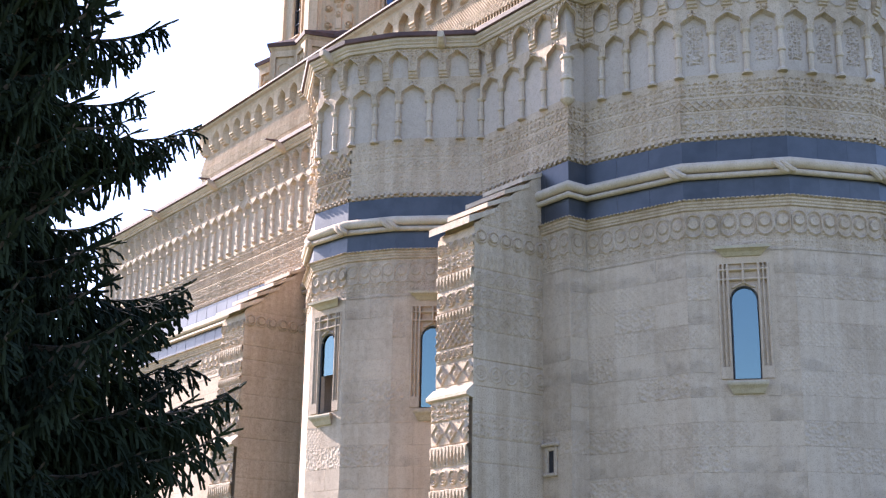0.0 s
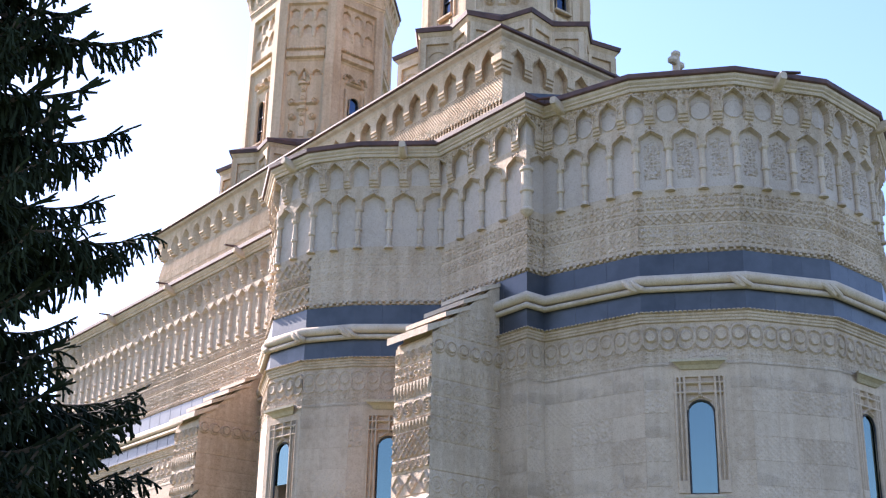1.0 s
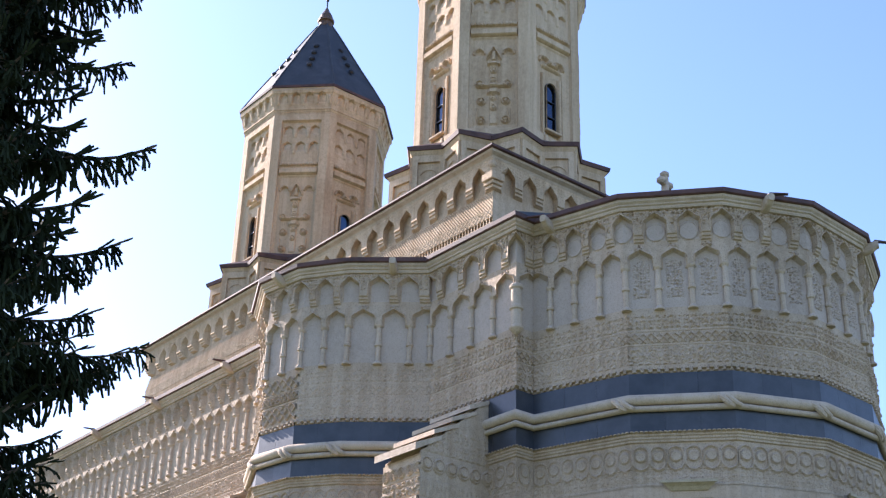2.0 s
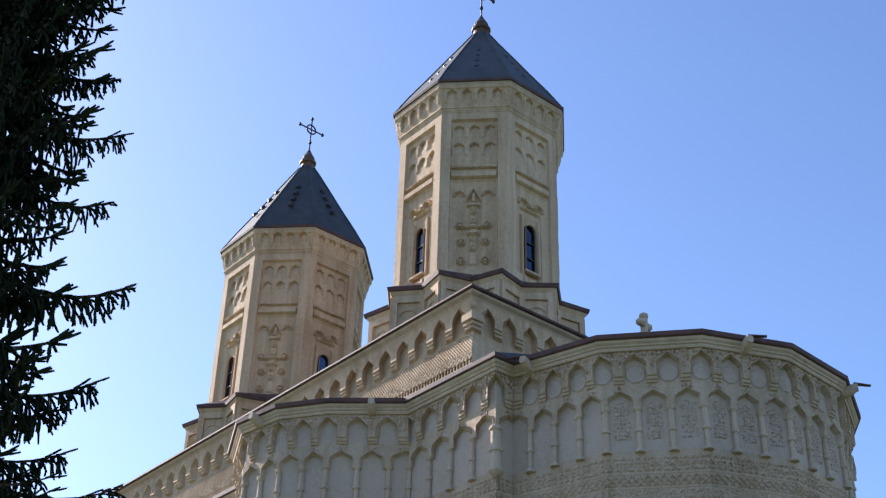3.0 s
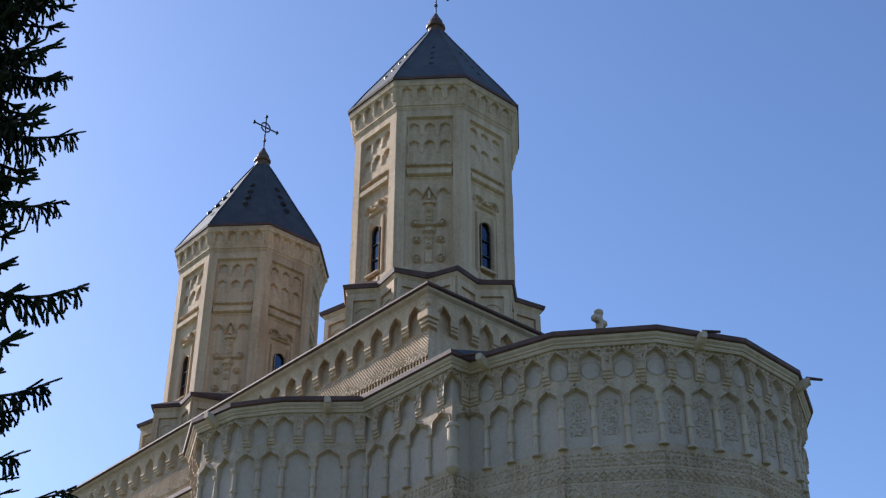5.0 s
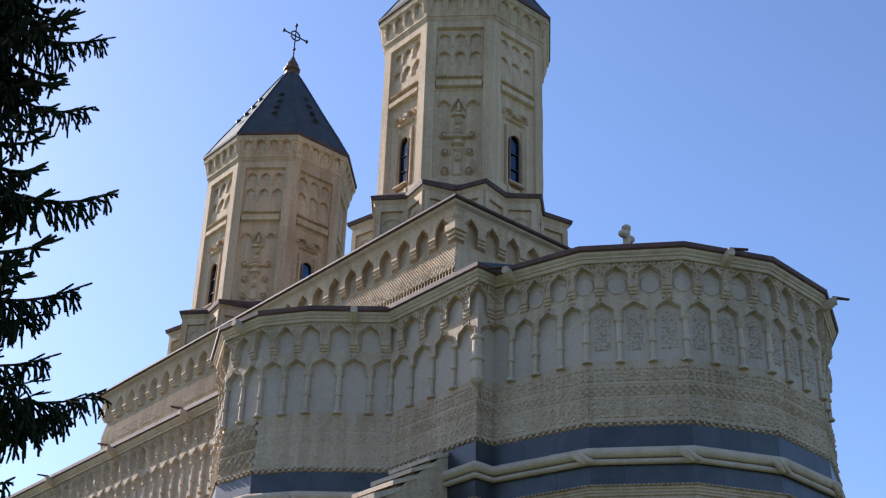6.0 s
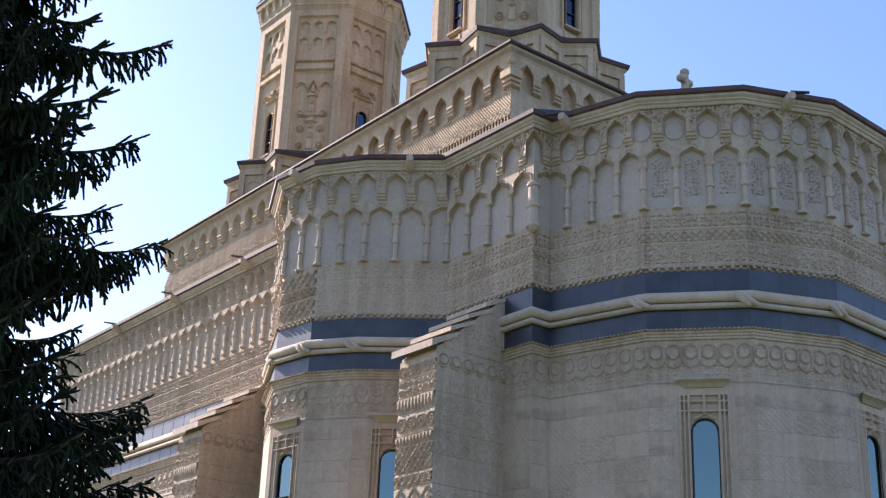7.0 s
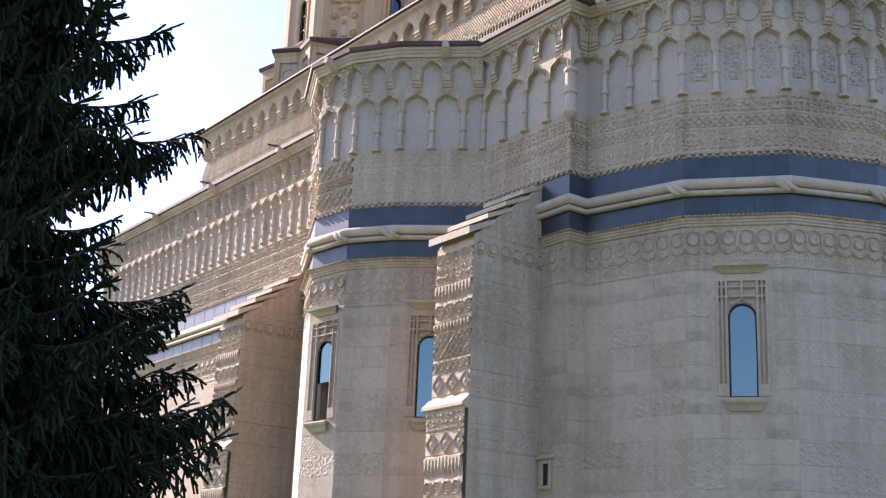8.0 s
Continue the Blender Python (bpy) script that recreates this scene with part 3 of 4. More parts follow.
# ---- buttresses ----
def pattern_bands(u, z, bands, amp):
    h = np.zeros_like(u)
    for z0, z1, kind in bands:
        on = (z > z0 + 0.02) & (z < z1 - 0.02)
        zc = (z0 + z1) / 2
        if kind == "lattice":
            p = carve_lattice(u, z, 0.17)
        elif kind == "rings":
            p = np.clip(carve_rings(u, z, zc, (z1 - z0) * 0.72), 0, 1)
        elif kind == "teeth":
            t = np.abs((u / 0.105) % 1 - 0.5) * 2
            p = soft_step((z - z0) / (z1 - z0) - t * 0.8 - 0.05, 0.2)
        elif kind == "diamond":
            t = np.abs(((u / 0.42) % 1) - 0.5) * 2
            q = np.abs(t + np.abs(z - zc) / (z1 - z0) * 2 - 0.8)
            p = np.exp(-(q / 0.09) ** 2) + 0.9 * np.exp(-(np.hypot(t * 0.21, z - zc) / 0.05) ** 2)
        elif kind == "leaf":
            p = carve_leaf(u, z, 0.15)
        else:
            p = 0.25 * carve_leaf(u, z, 0.07)
        h = h + amp * p * on
    joint = np.zeros_like(u)
    for z0, z1, kind in bands:
        joint = np.maximum(joint, np.exp(-((z - z0) / 0.012) ** 2))
    return h - 0.018 * joint


FRONT_BANDS = [(3.0, 3.4, "plain"), (3.4, 3.75, "leaf"), (3.75, 4.05, "teeth"), (4.05, 4.45, "rings"), (4.45, 4.85, "teeth"), (4.85, 5.30, "diamond"), (5.30, 5.66, "leaf"),
               (5.98, 6.42, "diamond"), (6.42, 6.70, "rings"), (6.70, 7.22, "lattice"), (7.22, 7.42, "teeth"), (7.42, 7.85, "rings"), (7.85, 8.18, "teeth"), (8.18, 8.52, "leaf"), (8.52, 8.86, "rings")]
SIDE_BANDS = [(3.0, 4.5, "plain"), (4.5, 4.95, "plain"), (4.95, 5.4, "leaf"), (5.4, 5.9, "plain"), (5.9, 6.4, "rings"), (6.4, 6.95, "plain"), (6.95, 7.4, "lattice"), (7.4, 7.8, "leaf"), (7.8, 8.15, "rings"),
              (8.15, 8.52, "teeth"), (9.02, 9.6, "leaf")]


def buttress(x0, x1, label, flank):
    b = new("buttress")
    b.parent = church
    tagged(b, label)
    y0, yw = -6.5, -4.78
    slope = lambda y: 8.98 + (y - y0) / (yw - y0) * 1.36
    bm = bmesh.new()
    side = [(y0 + 0.03, 0.0), (y0 + 0.03, 8.98), (yw, slope(yw) + 0.09), (yw, 0.0)]
    loft(bm, [[(x0, y, z) for y, z in side], [(x1 - 0.03, y, z) for y, z in side]])
    part("core", bm, STONE, b)
    for z0, z1, push in ((3.0, 5.72, 0.09), (5.93, 8.93, 0.0)):
        us, zs = np.arange(0, x1 - x0 + 0.03, 0.018), np.arange(z0, z1, 0.018)
        U, Z = np.meshgrid(us, zs)
        H = pattern_bands(U, Z, FRONT_BANDS, 0.048)
        P = np.stack([x0 - 0.01 + U * (x1 - x0 + 0.02) / us[-1], y0 - push - H, Z], -1)
        part("carved_front", grid_mesh(P), CARVED, b, "stone face carved in bands of interlace")
    us, zs = np.linspace(0, yw - y0, 90), np.arange(3.0, 10.4, 0.018)
    U, Z = np.meshgrid(us, zs)
    H = pattern_bands(U, Z, SIDE_BANDS, flank)
    xm = (U / 0.30 - np.floor(U / 0.30) - 0.5) * 0.30
    r = np.hypot(xm, Z - 8.78)
    H = H + (0.042 * (soft_step(0.145 - r) - soft_step(0.112 - r)) + 0.055 * soft_step(0.09 - r) - 0.012 * soft_step(0.05 - r, 0.05)) * (Z > 8.55) * (Z < 9.0)
    cell = lambda A: A[:-1, :-1]
    cut = cell(Z) > 9.0 + cell(U) / (yw - y0) * 1.45
    P = np.stack([x1 + H, y0 + U, Z], -1)
    part("carved_side", grid_mesh(P, cut), CARVED, b, "shaded stone flank with a row of medallions")
    bm = bmesh.new()
    prof = [(y0, 5.66), (y0 - 0.17, 5.72), (y0 - 0.17, 5.78), (y0, 5.94)]
    loft(bm, [[(x0 - 0.09, y, z) for y, z in prof], [(x1 + 0.03, y, z) for y, z in prof]])
    part("ledge", bm, TRIM, b, "cream stone weathering ledge")
    bm = bmesh.new()
    prof = [(y0 + 0.12, 8.98), (y0 + 0.12, 9.17), (yw, slope(yw) + 0.17), (yw, slope(yw))]
    loft(bm, [[(x0 + 0.06, y, z) for y, z in prof], [(x1 - 0.16, y, z) for y, z in prof]])
    part("bed", bm, STONE, b)
    for k in range(4):
        ya = y0 - 0.16 + k * 0.44
        yb = ya + 0.62
        za = 9.04 + k * 0.352
        prof = [(ya, za - (0.05 if k == 0 else 0.0)), (ya, za + 0.09), (yb, za + 0.355), (yb, za + 0.27)]
        bm = bmesh.new()
        loft(bm, [[(x0 - 0.10 + 0.006 * k, y, z) for y, z in prof], [(x1 + 0.05 - 0.008 * k, y, z) for y, z in prof]])
        part("cap_slab", bm, TRIM, b)
    return b


buttress(-3.44, -2.29, "stepped stone buttress carved with bands of interlace", 0.022)
buttress(-12.62, -11.45, "sunlit stepped stone buttress beside a brown downpipe", 0.007)

# ---- water spouts and downpipe ----
# face, place along it, whether it has a lip and how far the lip is turned
SPOUTS = [(8, 0.58, 1, 62), (10, 0.86, 1, -66), (12, 0.22, 1, -25), (5, 0.95, 0, 0), (3, 0.6, 0, 0), (0, 12.6, 1, 0), (0, 8.6, 1, 0), (0, 4.75, 1, 0)]
for i, u, lip, yaw in SPOUTS:
    sp = new("water_spout")
    sp.parent = church
    sp.matrix_local = face_pose(i, u)
    tagged(sp, "stone water spout with a copper lip" if lip else "short stone water spout")
    bm = bmesh.new()
    rings = []
    for y, zc, w, hh in ((0.1, 13.90, 0.10, 0.13), (0.30, 13.91, 0.095, 0.12), (0.42, 13.95, 0.085, 0.11), (0.50, 13.985, 0.075, 0.085), (0.54, 13.985, 0.07, 0.075)):
        rings.append([(w * math.copysign(abs(math.cos(a)) ** 0.6, math.cos(a)), y, zc + hh * math.copysign(abs(math.sin(a)) ** 0.6, math.sin(a))) for a in [2 * math.pi * k / 12 for k in range(12)]])
    loft(bm, rings)
    part("body", bm, TRIM, sp)
    if lip:
        bm = bmesh.new()
        loft(bm, [[(-0.05, 0.0, 0.0), (0.05, 0.0, 0.0), (0.04, 0.0, 0.04), (-0.04, 0.0, 0.04)], [(-0.04, 0.36, -0.02), (0.04, 0.36, -0.02), (0.03, 0.36, 0.005), (-0.03, 0.36, 0.005)]])
        tip = part("lip", bm, COPPER, sp, "dark copper lip")
        tip.matrix_local = Matrix.Translation((0, 0.46, 14.06)) @ Matrix.Rotation(radians(yaw), 4, "Z")
bm = bmesh.new()
tube(bm, [(-10.72, -5.18, 14.02), (-10.72, -4.98, 13.7), (-10.72, -4.93, 13.4), (-10.72, -4.93, 0.0)], 0.055, 8)
down = part("downpipe", bm, PIPE, church, "brown metal downpipe in the corner")
for z in (4.6, 6.8, 8.0):
    bm = bmesh.new()
    lathe(bm, [(0.075, 0), (0.075, 0.05)], (-10.72, -4.93, z), 8)
    part("clip", bm, PIPE, down)


# ---- towers ----
T_R = 2.50
APO = T_R * math.cos(radians(22.5))
HALF = T_R * math.sin(radians(22.5))


def scoop(x, z, half, apex, tall):
    """A small niche, deep under its bracket arch and along one jamb, running out at the foot."""
    o = arch_open(x, z, half, apex, apex - 0.11) * soft_step(z - (apex - tall), 0.03)
    up = np.clip((z - (apex - tall)) / tall, 0, 1)
    return o * (0.025 + 0.075 * up ** 1.6 + 0.045 * np.clip(x / half, 0, 1) * up ** 0.5)


def stud_disc(u, z, u0, z0, r):
    """A raised round boss with a ring cut into it."""
    d = np.hypot(u - u0, z - z0)
    return 0.065 * soft_step(r - d) - 0.045 * soft_step(0.012 - np.abs(d - r * 0.55), 0.014)


def tower_relief(u, z, window):
    x = np.abs(u)
    # corner pilasters and the sunk panel between them
    h = -0.10 * soft_step(0.66 - x) * soft_step(24.72 - z) * soft_step(z - 19.7)
    for apex in (24.58, 23.96):
        for cx in (-0.45, 0.0, 0.45):
            h = h - scoop(u - cx, z, 0.14, apex, 0.34)
            h = h + 0.035 * soft_step(0.05 - np.abs(u - cx - 0.215)) * soft_step(apex - 0.14 - z) * soft_step(z - (apex - 0.46), 0.05) * (x < 0.64)
    for z0, z1, k in ((23.02, 23.14, -0.02), (22.70, 22.90, 0.02)):
        h = h + (0.10 + k) * soft_step(0.64 - x) * soft_step(z1 - z) * soft_step(z - z0)
    h = h + 0.035 * (np.abs((u / 0.09) % 1 - 0.5) > 0.25) * (x < 0.62) * (z > 23.02) * (z < 23.11)
    h = h - 0.03 * soft_step(0.6 - x) * (soft_step(22.62 - z) * soft_step(z - 19.8))
    if window:
        h = h - 0.05 * soft_step(0.40 - x) * soft_step(21.95 - z)
        h = h + 0.085 * soft_step(0.045 - np.abs(x - 0.31)) * soft_step(21.75 - z)
        # bracket of two small arches over a stepped block
        for sgn in (-1, 1):
            h = h - 0.06 * arch_open(u - sgn * 0.28, z, 0.13, 22.30, 22.16) * soft_step(z - 22.06)
            h = h + 0.075 * soft_step(0.03 - np.abs(np.hypot(u - sgn * 0.28, z - 22.10) - 0.17)) * (z > 22.08)
        h = h + 0.085 * soft_step(0.20 - x) * soft_step(22.14 - z) * soft_step(z - 22.02) + 0.04 * soft_step(0.30 - x) * soft_step(22.04 - z) * soft_step(z - 21.93)
    else:
        # a carved stalk: gable, two capitals, cross-bar and spirals
        peak = np.abs(z - (22.33 - x * 1.9))
        h = h + 0.12 * soft_step(0.045 - peak) * (x < 0.20) + 0.07 * soft_step(0.05 - x) * soft_step(22.2 - z) * soft_step(z - 21.9)
        for sgn in (-1, 1):
            h = h - 0.05 * arch_open(u - sgn * 0.40, z, 0.12, 22.28, 22.16) * soft_step(z - 22.08)
            h = h + 0.06 * soft_step(0.028 - np.abs(np.hypot(u - sgn * 0.40, z - 22.12) - 0.15)) * (z > 22.10)
        h = h + 0.05 * soft_step(0.10 - x) * soft_step(21.78 - z) * soft_step(z - 19.85)
        for z0, z1, w in ((21.73, 21.86, 0.18), (21.02, 21.11, 0.36), (20.80, 20.92, 0.17)):
            h = h + 0.10 * soft_step(w - x) * soft_step(z1 - z) * soft_step(z - z0)
        for zz in (21.55, 21.23, 20.67, 20.35):
            h = h + stud_disc(u, z, 0.0, zz, 0.095)
        for zz, xx in ((21.12, 0.38), (20.58, 0.33), (19.98, 0.33)):
            h = h + 1.35 * stud_disc(x, z, xx, zz, 0.115)
        h = h + 0.06 * soft_step(0.025 - np.abs(x - 0.43)) * soft_step(20.36 - z) * soft_step(z - 19.98)
    return np.minimum(h, 0.012)


def drum_face(window, lift):
    us, zs = np.linspace(-HALF, HALF, 76), np.arange(18.8, 25.06 + lift, 0.028)
    U, Z = np.meshgrid(us, zs)
    H = tower_relief(U, Z - lift, window)
    edge = np.clip(1 - np.abs(U) / HALF, 0, 1)
    P = np.stack([U, APO + H * (edge > 0.02), Z], -1)
    hole = None
    if window:
        mx, mz = np.abs((U[:-1, :-1] + U[1:, 1:]) / 2), (Z[:-1, :-1] + Z[1:, 1:]) / 2 - lift
        hole = (mx < 0.19) & (mz > 19.95) & (mz < 21.50 - (mx / 0.19) ** 2 * 0.16)
    return grid_mesh(P, hole)


def collar_mesh(lift, drop):
    """One side of the flared crown: a row of small niches under the cornice."""
    r0, r1 = APO + 0.012, APO + 0.20
    zs = np.arange(24.98 + lift, 25.93 - drop, 0.024)
    s = np.linspace(-1, 1, 82)
    S, Z = np.meshgrid(s, zs)
    k = np.clip((Z - zs[0]) / (zs[-1] - zs[0]), 0, 1)
    base = r0 + (r1 - r0) * k ** 1.15 + 0.03 * soft_step(Z - (25.80 - drop))
    half = base * math.tan(radians(22.5))
    U = S * half
    sp = 0.44
    c = (U / sp - np.floor(U / sp) - 0.5) * sp
    Zl = Z - lift
    tail = soft_step(0.04 - np.abs(c - 0.18)) * soft_step(25.58 - Zl) * soft_step(Zl - 25.30, 0.05)
    inside = soft_step(0.96 - np.abs(S))
    H = (0.03 * tail - scoop(c, Zl, 0.13, 25.72, 0.36)) * inside + 0.025 * soft_step(0.02 - np.abs(Zl - 25.13)) - 0.02 * soft_step(0.015 - np.abs(Zl - 25.02))
    return grid_mesh(np.stack([U, base + H, Z], -1))


def octagon(r, z, turn=22.5):
    return [(r * math.cos(radians(turn + 45 * k)), r * math.sin(radians(turn + 45 * k)), z) for k in range(8)]


def star(r, q, z):
    return [((r if k % 2 == 0 else q) * math.cos(radians(15 * k)), (r if k % 2 == 0 else q) * math.sin(radians(15 * k)), z) for k in range(24)]


def tower(tx, label, drop, lift):
    """drop: how far the eave lies below the usual height; lift: how far the carving lies above it."""
    t = new("tower")
    t.parent = church
    t.location = (tx, 0, 0)
    tagged(t, label)
    faces = {}
    for k in range(8):
        m = Matrix.Rotation(radians(45 * k - 90), 4, "Z")
        w = k % 2 == 0
        if w not in faces:
            faces[w] = part("drum_wall", drum_face(w, lift), TOWER_STONE, t)
            faces[w].matrix_local = m
        else:
            again(faces[w], t, m)
        if k == 0:
            crown = part("crown_frieze", collar_mesh(lift, drop), TOWER_STONE, t, "flared stone crown with small pointed niches")
            crown.matrix_local = m
        else:
            again(crown, t, m)
        if w:
            line = arch_line(0, 0.185, 19.95 + lift, 21.50 + lift, 8)
            if k == 0:
                bm = bmesh.new()
                bm.faces.new([bm.verts.new((u, APO - 0.20, z)) for u, z in line][::-1])
                pane = part("window_pane", bm, DARK_GLASS, t)
                bm = bmesh.new()
                tube(bm, [(u, APO - 0.17, z) for u, z in line], 0.022, 5, True)
                for z in (20.42 + lift, 20.92 + lift):
                    box(bm, -0.18, 0.18, APO - 0.185, APO - 0.155, z - 0.014, z + 0.014)
                fr = part("window_frame", bm, FRAME, t, "black metal window frame")
                bm = bmesh.new()
                loft(bm, [[(u, APO - 0.10, z) for u, z in line], [(u, APO - 0.24, z) for u, z in line]], True, False)
                rv = part("window_reveal", bm, TOWER_STONE, t)
                for o in (pane, fr, rv):
                    o.matrix_local = m
                bm = bmesh.new()
                box(bm, -0.29, 0.29, APO - 0.14, APO - 0.01, 19.87 + lift, 19.945 + lift, bevel=0.015)
                sl = part("window_sill", bm, TOWER_STONE, t)
                sl.matrix_local = m
            else:
                for o in (pane, fr, rv, sl):
                    again(o, t, m)
    bm = bmesh.new()
    loft(bm, [octagon(2.66, 25.88 - drop), octagon(2.70, 25.94 - drop), octagon(2.73, 26.02 - drop), octagon(2.2, 26.03 - drop)])
    part("tower_cornice", bm, TRIM, t)
    bm = bmesh.new()
    loft(bm, [octagon(2.60, 26.02 - drop), octagon(2.775, 26.02 - drop), octagon(2.79, 26.10 - drop), octagon(2.6, 26.13 - drop)])
    part("eave_edge", bm, COPPER, t, "brown copper eave edge")
    bm = bmesh.new()
    slope = [(2.74, 26.10 - drop), (2.28, 26.88 - drop * 0.85), (1.72, 27.75 - drop * 0.6), (1.14, 28.68 - drop * 0.3), (0.62, 29.50), (0.30, 30.02)]
    rings = [octagon(r, z) for r, z in slope]
    loft(bm, rings)
    roof = part("tower_roof", bm, LEAD, t, "dark pointed eight-sided metal roof")
    for k in range(8):
        bm = bmesh.new()
        tube(bm, [(r * math.cos(radians(22.5 + 45 * k)), r * math.sin(radians(22.5 + 45 * k)), z + 0.012) for r, z in slope], 0.028, 5)
        part("roof_seam", bm, LEAD, t)
    stud = None
    for k in range(8):
        for r, z in ((1.95, 27.12), (1.67, 27.55), (1.42, 27.98), (1.17, 28.42)):
            m = Matrix.Rotation(radians(45 * k), 4, "Z") @ Matrix.Translation((r, 0, z)) @ Matrix.Rotation(radians(57), 4, "Y")
            if stud is None:
                bm = bmesh.new()
                lathe(bm, [(0.11, -0.03), (0.10, 0.03), (0.05, 0.075)], (0, 0, 0), 7)
                stud = part("roof_stud", bm, IRON, t)
                stud.matrix_local = m
            else:
                again(stud, t, m)
    bm = bmesh.new()
    lathe(bm, [(0.27, 29.90), (0.31, 30.02), (0.25, 30.06), (0.25, 30.24), (0.31, 30.28), (0.31, 30.36), (0.25, 30.42), (0.23, 30.56), (0.11, 30.78), (0.05, 30.92)], (0, 0, 0), 14)
    part("finial", bm, GILT, t, "worn gilded finial")
    bm = bmesh.new()
    tube(bm, [(0, 0, 30.85), (0, 0, 32.42)], 0.028, 6)
    tube(bm, [(0, -0.52, 31.92), (0, 0.52, 31.92)], 0.028, 6)
    tube(bm, [(0, 0.20 * math.cos(2 * math.pi * j / 16), 31.92 + 0.20 * math.sin(2 * math.pi * j / 16)) for j in range(16)], 0.03, 6, True)
    for y, z in ((0, 32.42), (-0.52, 31.92), (0.52, 31.92), (0, 31.30)):
        lathe(bm, [(0.01, -0.10), (0.06, -0.03), (0.06, 0.03), (0.01, 0.10)], (0, y, z), 6)
    part("cross", bm, IRON, t, "dark wrought-iron cross with a ring")
    # twelve-pointed base
    bm = bmesh.new()
    loft(bm, [star(3.0, 2.52, 17.5), star(3.0, 2.52, 19.05), star(3.06, 2.57, 19.08), star(3.14, 2.64, 19.20), star(2.4, 2.4, 19.22)])
    part("star_base", bm, TOWER_STONE, t, "twelve-pointed stone star base")
    bm = bmesh.new()
    loft(bm, [star(2.5, 2.3, 19.20), star(3.19, 2.69, 19.20), star(3.23, 2.72, 19.31), star(2.44, 2.30, 19.62), star(2.2, 2.1, 19.62)])
    part("star_roof", bm, COPPER, t, "brown copper skirt over the star base")
    panel = None
    for k in range(24):
        a, b = Vector(star(3.0, 2.52, 0)[k]), Vector(star(3.0, 2.52, 0)[(k + 1) % 24])
        d = (b - a).normalized()
        n = Vector((d.y, -d.x, 0))
        w = (b - a).length
        m = Matrix(((d.x, n.x, 0, a.x), (d.y, n.y, 0, a.y), (0, 0, 1, 0), (0, 0, 0, 1)))
        if k % 2:
            m = m @ Matrix.Translation((w, 0, 0)) @ Matrix.Diagonal((-1, 1, 1, 1))
        if panel is None:
            bm = bmesh.new()
            box(bm, 0.0, w * 0.16, 0, 0.075, 17.7, 19.06)
            box(bm, w * 0.86, w, 0, 0.075, 17.7, 19.06)
            box(bm, w * 0.16, w * 0.86, 0, 0.075, 18.86, 19.06)
            for s, z in ((0.24, 18.45), (0.78, 18.45)):
                box(bm, w * s - 0.02, w * s + 0.02, 0, 0.025, 17.8, z)
            tube(bm, [(w * 0.51 + w * 0.27 * math.cos(math.pi * j / 8), 0.012, 18.45 + 0.2 * math.sin(math.pi * j / 8)) for j in range(9)], 0.022, 5)
            panel = part("base_panel", bm, TOWER_STONE, t)
            panel.matrix_local = m
        else:
            again(panel, t, m)
    return t


tower(-7.62, "ochre stone octagonal tower with a dark pointed roof and iron cross", -0.06, 0.13)
tower(-17.42, "farther ochre stone octagonal tower with a dark pointed roof and iron cross", 0.24, -0.12)

# ---- stone cross on the apse roof ----
bm = bmesh.new()
box(bm, -0.10, 0.10, -0.09, 0.09, 16.45, 17.30, bevel=0.03)
box(bm, -0.09, 0.09, -0.22, 0.22, 16.92, 17.14, bevel=0.03)
for y, z in ((-0.23, 17.03), (0.23, 17.03), (0, 17.32)):
    lathe(bm, [(0.09, -0.10), (0.15, -0.04), (0.15, 0.04), (0.09, 0.10)], (0, y, z), 8)
box(bm, -0.16, 0.16, -0.16, 0.16, 15.70, 16.75, bevel=0.03)
cross = part("stone_cross", bm, TRIM, church, "weathered pale stone cross on the roof")
cross.matrix_local = Matrix.Translation((-1.56, 0, 3.6)) @ Matrix.Rotation(radians(14), 4, "Z") @ Matrix.Diagonal((0.78, 0.78, 0.78, 1))

# ---- spruce ----
rng = random.Random(7)


